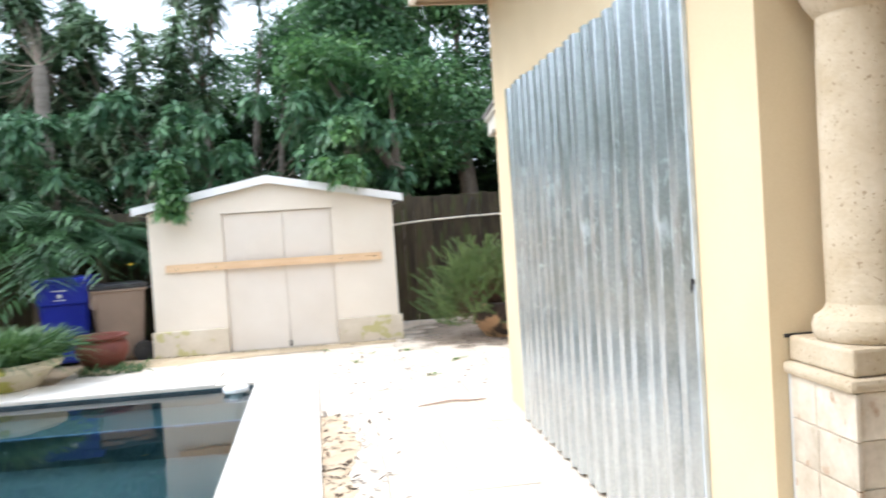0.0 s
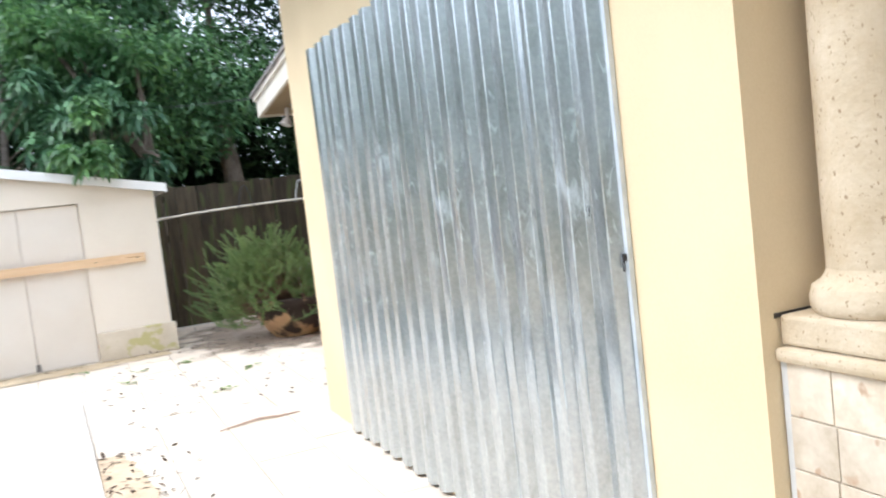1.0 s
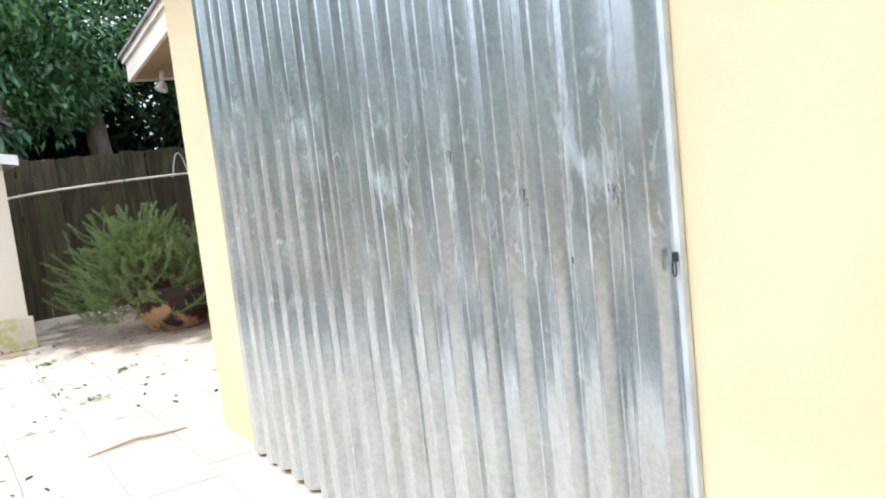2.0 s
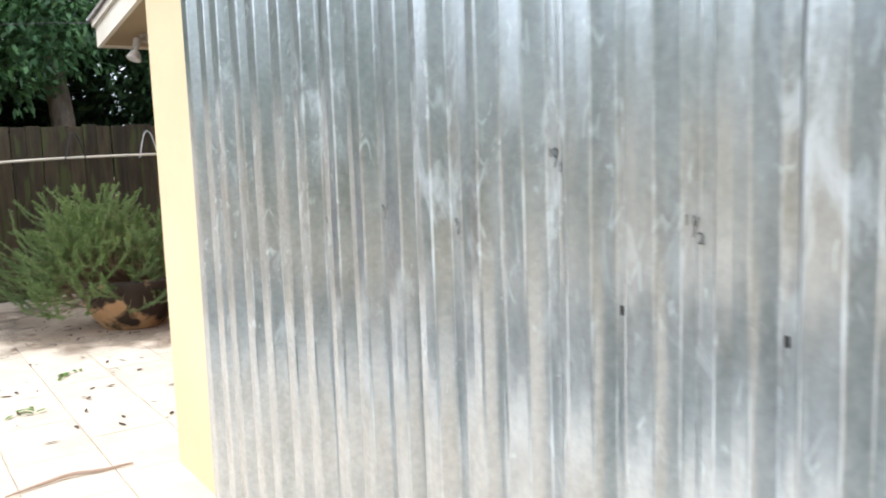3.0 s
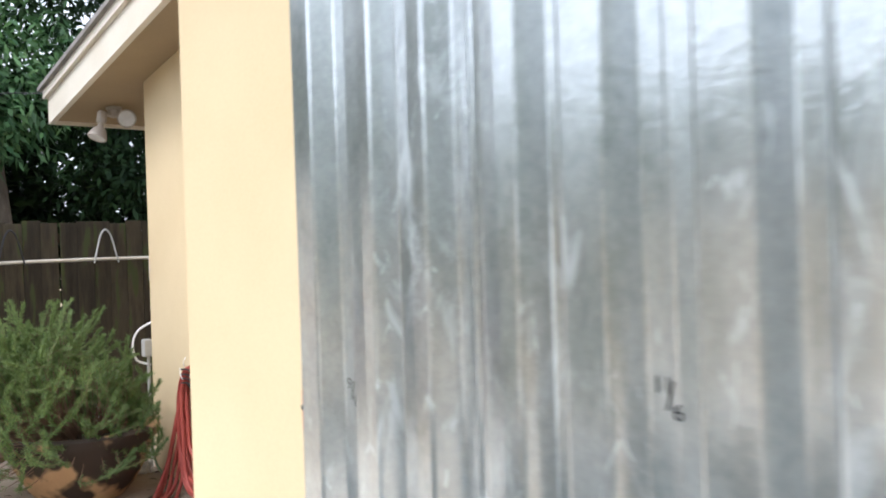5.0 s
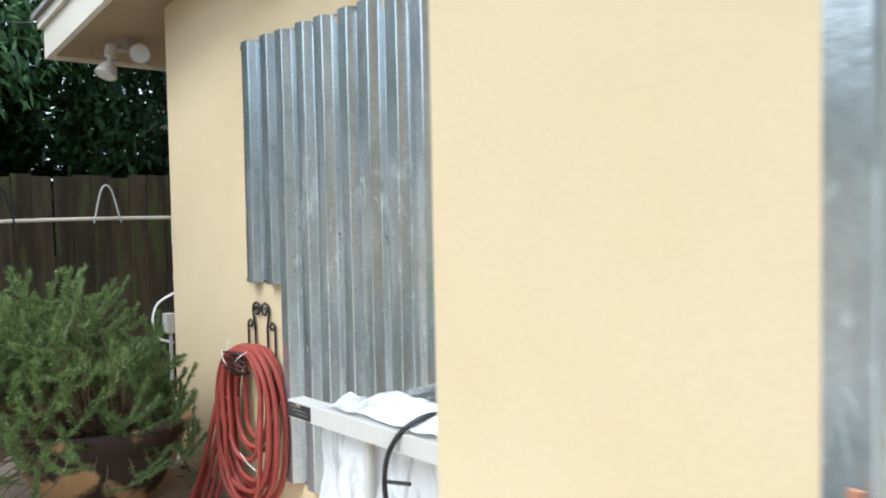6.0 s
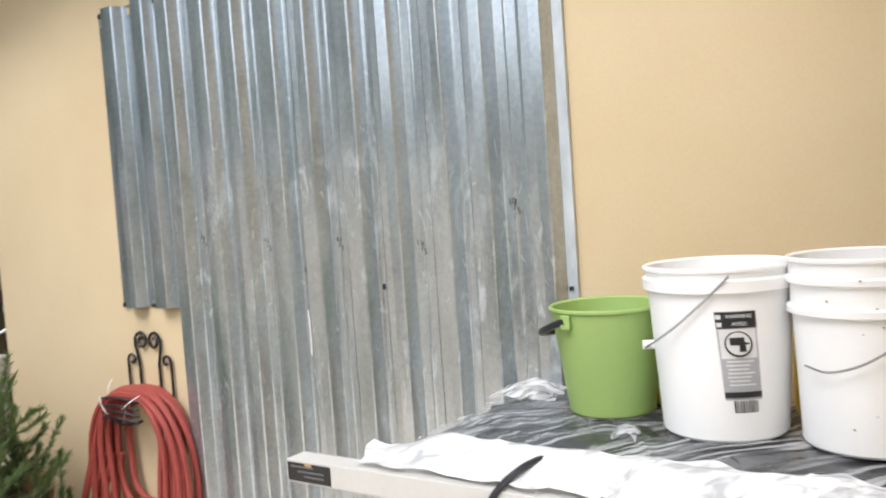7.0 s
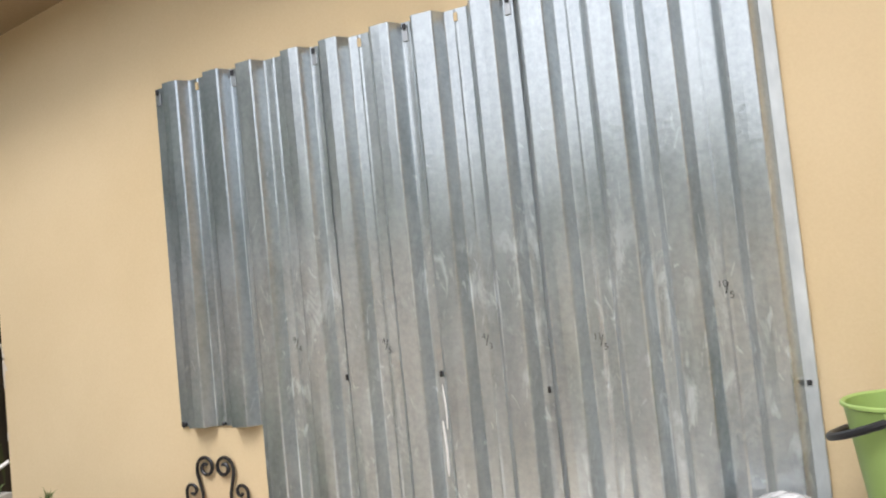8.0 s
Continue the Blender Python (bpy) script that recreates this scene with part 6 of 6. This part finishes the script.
b[110:, 1] -= lf.uniform(0.1, 0.9, 60)
b[110:, 0] = lf.uniform(0.7, 2.0, 60)
w = np.stack([lf.normal(size=n), lf.normal(size=n), lf.uniform(0.0, 0.35, n)], 1)
tagged(part("leaf_litter", blades("leaf_litter", b, w, lf.uniform(0.025, 0.065, n), lf.uniform(0.012, 0.026, n), 0.05, LEAF_DEAD, 3, 0.5, lf, 0.95)),
       "brown leaf litter along the shed's foot and round the bowl", "leaves", kind="stuff")
twig = thing("fallen_twig", (0.75, 6.3, 0.01), "thin curved brown twig lying on the pavers", "twig")
line = smooth_line([(0.44, 6.27, 0.010), (0.60, 6.32, 0.013), (0.72, 6.345, 0.016), (0.85, 6.32, 0.012), (0.990, 6.325, 0.010)])
part("stick", tube(line, [0.003 + 0.006 * math.sin(math.pi * (i + 1) / (len(line) + 1)) ** 0.7 for i in range(len(line))], 7), DRY_STICK, twig, smooth=True)

# ---- pavers, coping, stain: pieces last ----
rng = random.Random(2)
patio = setting("pavement", box(-0.31, 6.3, -3.4, 11.98, -0.0118, -0.0105), GROUT, "large pale travertine pavers in running bond", "pavement")
PW, PL = 0.405, 0.61
variants = [mesh_of("paver", box(-PW / 2 + 0.003, PW / 2 - 0.003, -PL / 2 + 0.003, PL / 2 - 0.003, -0.0105, 0.0, 0.003), PAVER) for _ in range(3)]
count = 0
for i in range(16):
    x = -0.308 + PW * (i + 0.5)
    off = (0.0, 0.21, 0.41)[i % 3]
    y = -3.2 + off
    while y < 11.7:
        inside = (x > W1X + 0.15 and 2.5 < y < 5.8) or x > W2X + 0.15 and 2.5 < y < 9.8
        if not inside and count < 300:
            ob = part("paver", rng.choice(variants), None, patio)
            ob.matrix_world = pose(x, y, rng.uniform(-0.0015, 0.0015), rng.uniform(-0.1, 0.1), rng.uniform(-0.1, 0.1), 0)
            count += 1
        y += PL
apron = setting("shed_apron", box(-3.1, -0.312, 8.745, 10.145, -0.044, -0.0105), GROUT, "tan stained pavers in front of the shed", "pavement")
for i in range(7):
    for j in range(4):
        x, y = -0.52 - PW * i, 9.05 + PL * (j - 0.3 * (i % 2)) - 0.1
        if y < 9.85 and not (x < -2.3 and y < 9.7):
            ob = part("paver", rng.choice(variants), None, apron)
            ob.matrix_world = pose(x, y, rng.uniform(-0.003, 0.001))
coping = setting("pool_coping", box(-0.765, -0.312, -1.6, 8.02, -0.044, -0.006), GROUT, "pale travertine coping round the pool", "coping")
rear = setting("pool_coping", box(-5.5, -0.312, 8.022, 8.74, -0.044, -0.006), GROUT, "pale travertine coping along the pool's far edge", "coping")
side_stone = mesh_of("coping_stone", box(-0.297, 0.287, -0.302, 0.302, -0.05, 0.022, 0.007), COPING)
SKEW = 0.028                                # the coping is not quite parallel to the house
end_stone = mesh_of("coping_stone", box(-0.302, 0.302, -0.375, 0.355, -0.05, 0.010, 0.007), COPING)
y = -1.3
while y < 8.1:
    ob = part("coping_stone", side_stone, None, coping)
    ob.matrix_world = pose(-0.652 + SKEW * (7.96 - y), y, rng.uniform(-0.001, 0.001), 0, 0, math.degrees(SKEW))
    y += 0.608
x = -5.3
while x < -1.2:
    ob = part("coping_stone", end_stone, None, rear)
    ob.matrix_world = pose(x, 8.40, rng.uniform(-0.001, 0.001))
    x += 0.608
bm = bmesh.new()
rim = []
for i in range(60):
    v = i / 59
    y = 3.2 + 3.06 * v
    rim.append((-0.295 + 0.25 + 0.14 * noise.noise(Vector((0.3, y * 2.3, 0))) + 0.05 * noise.noise(Vector((0.7, y * 9, 0))) - 0.10 * v, y))
low = [bm.verts.new((-0.305, y, 0.0045)) for _, y in rim]
high = [bm.verts.new((x, y, 0.0045)) for x, y in rim]
for i in range(59):
    bm.faces.new((low[i], high[i], high[i + 1], low[i + 1]))
setting("stained_strip", bm, STAIN, "brown leaf-stained strip of paving along the coping", "stain")
bm = bmesh.new()
low, high = [], []
for i in range(70):
    x = -3.05 + 3.6 * i / 69
    depth = (0.95 - 0.66 * i / 69) * (0.8 + 0.5 * noise.noise(Vector((x * 1.7, 4, 0)))) + 0.06 * noise.noise(Vector((x * 8, 2, 0)))
    low.append(bm.verts.new((x, 10.10 - max(0.05, depth), 0.0045)))
    high.append(bm.verts.new((x, 10.10, 0.0045)))
for i in range(69):
    bm.faces.new((low[i], low[i + 1], high[i + 1], high[i]))
setting("grimy_strip", bm, APRON_STAIN, "tan grime on the pavers before the shed", "stain")
setting("dark_patch", box(0.55, 2.435, 8.5, 11.95, 0.0045, 0.0052), DARK_PATCH, "dark brown patch on the pavers round the bowl", "stain")
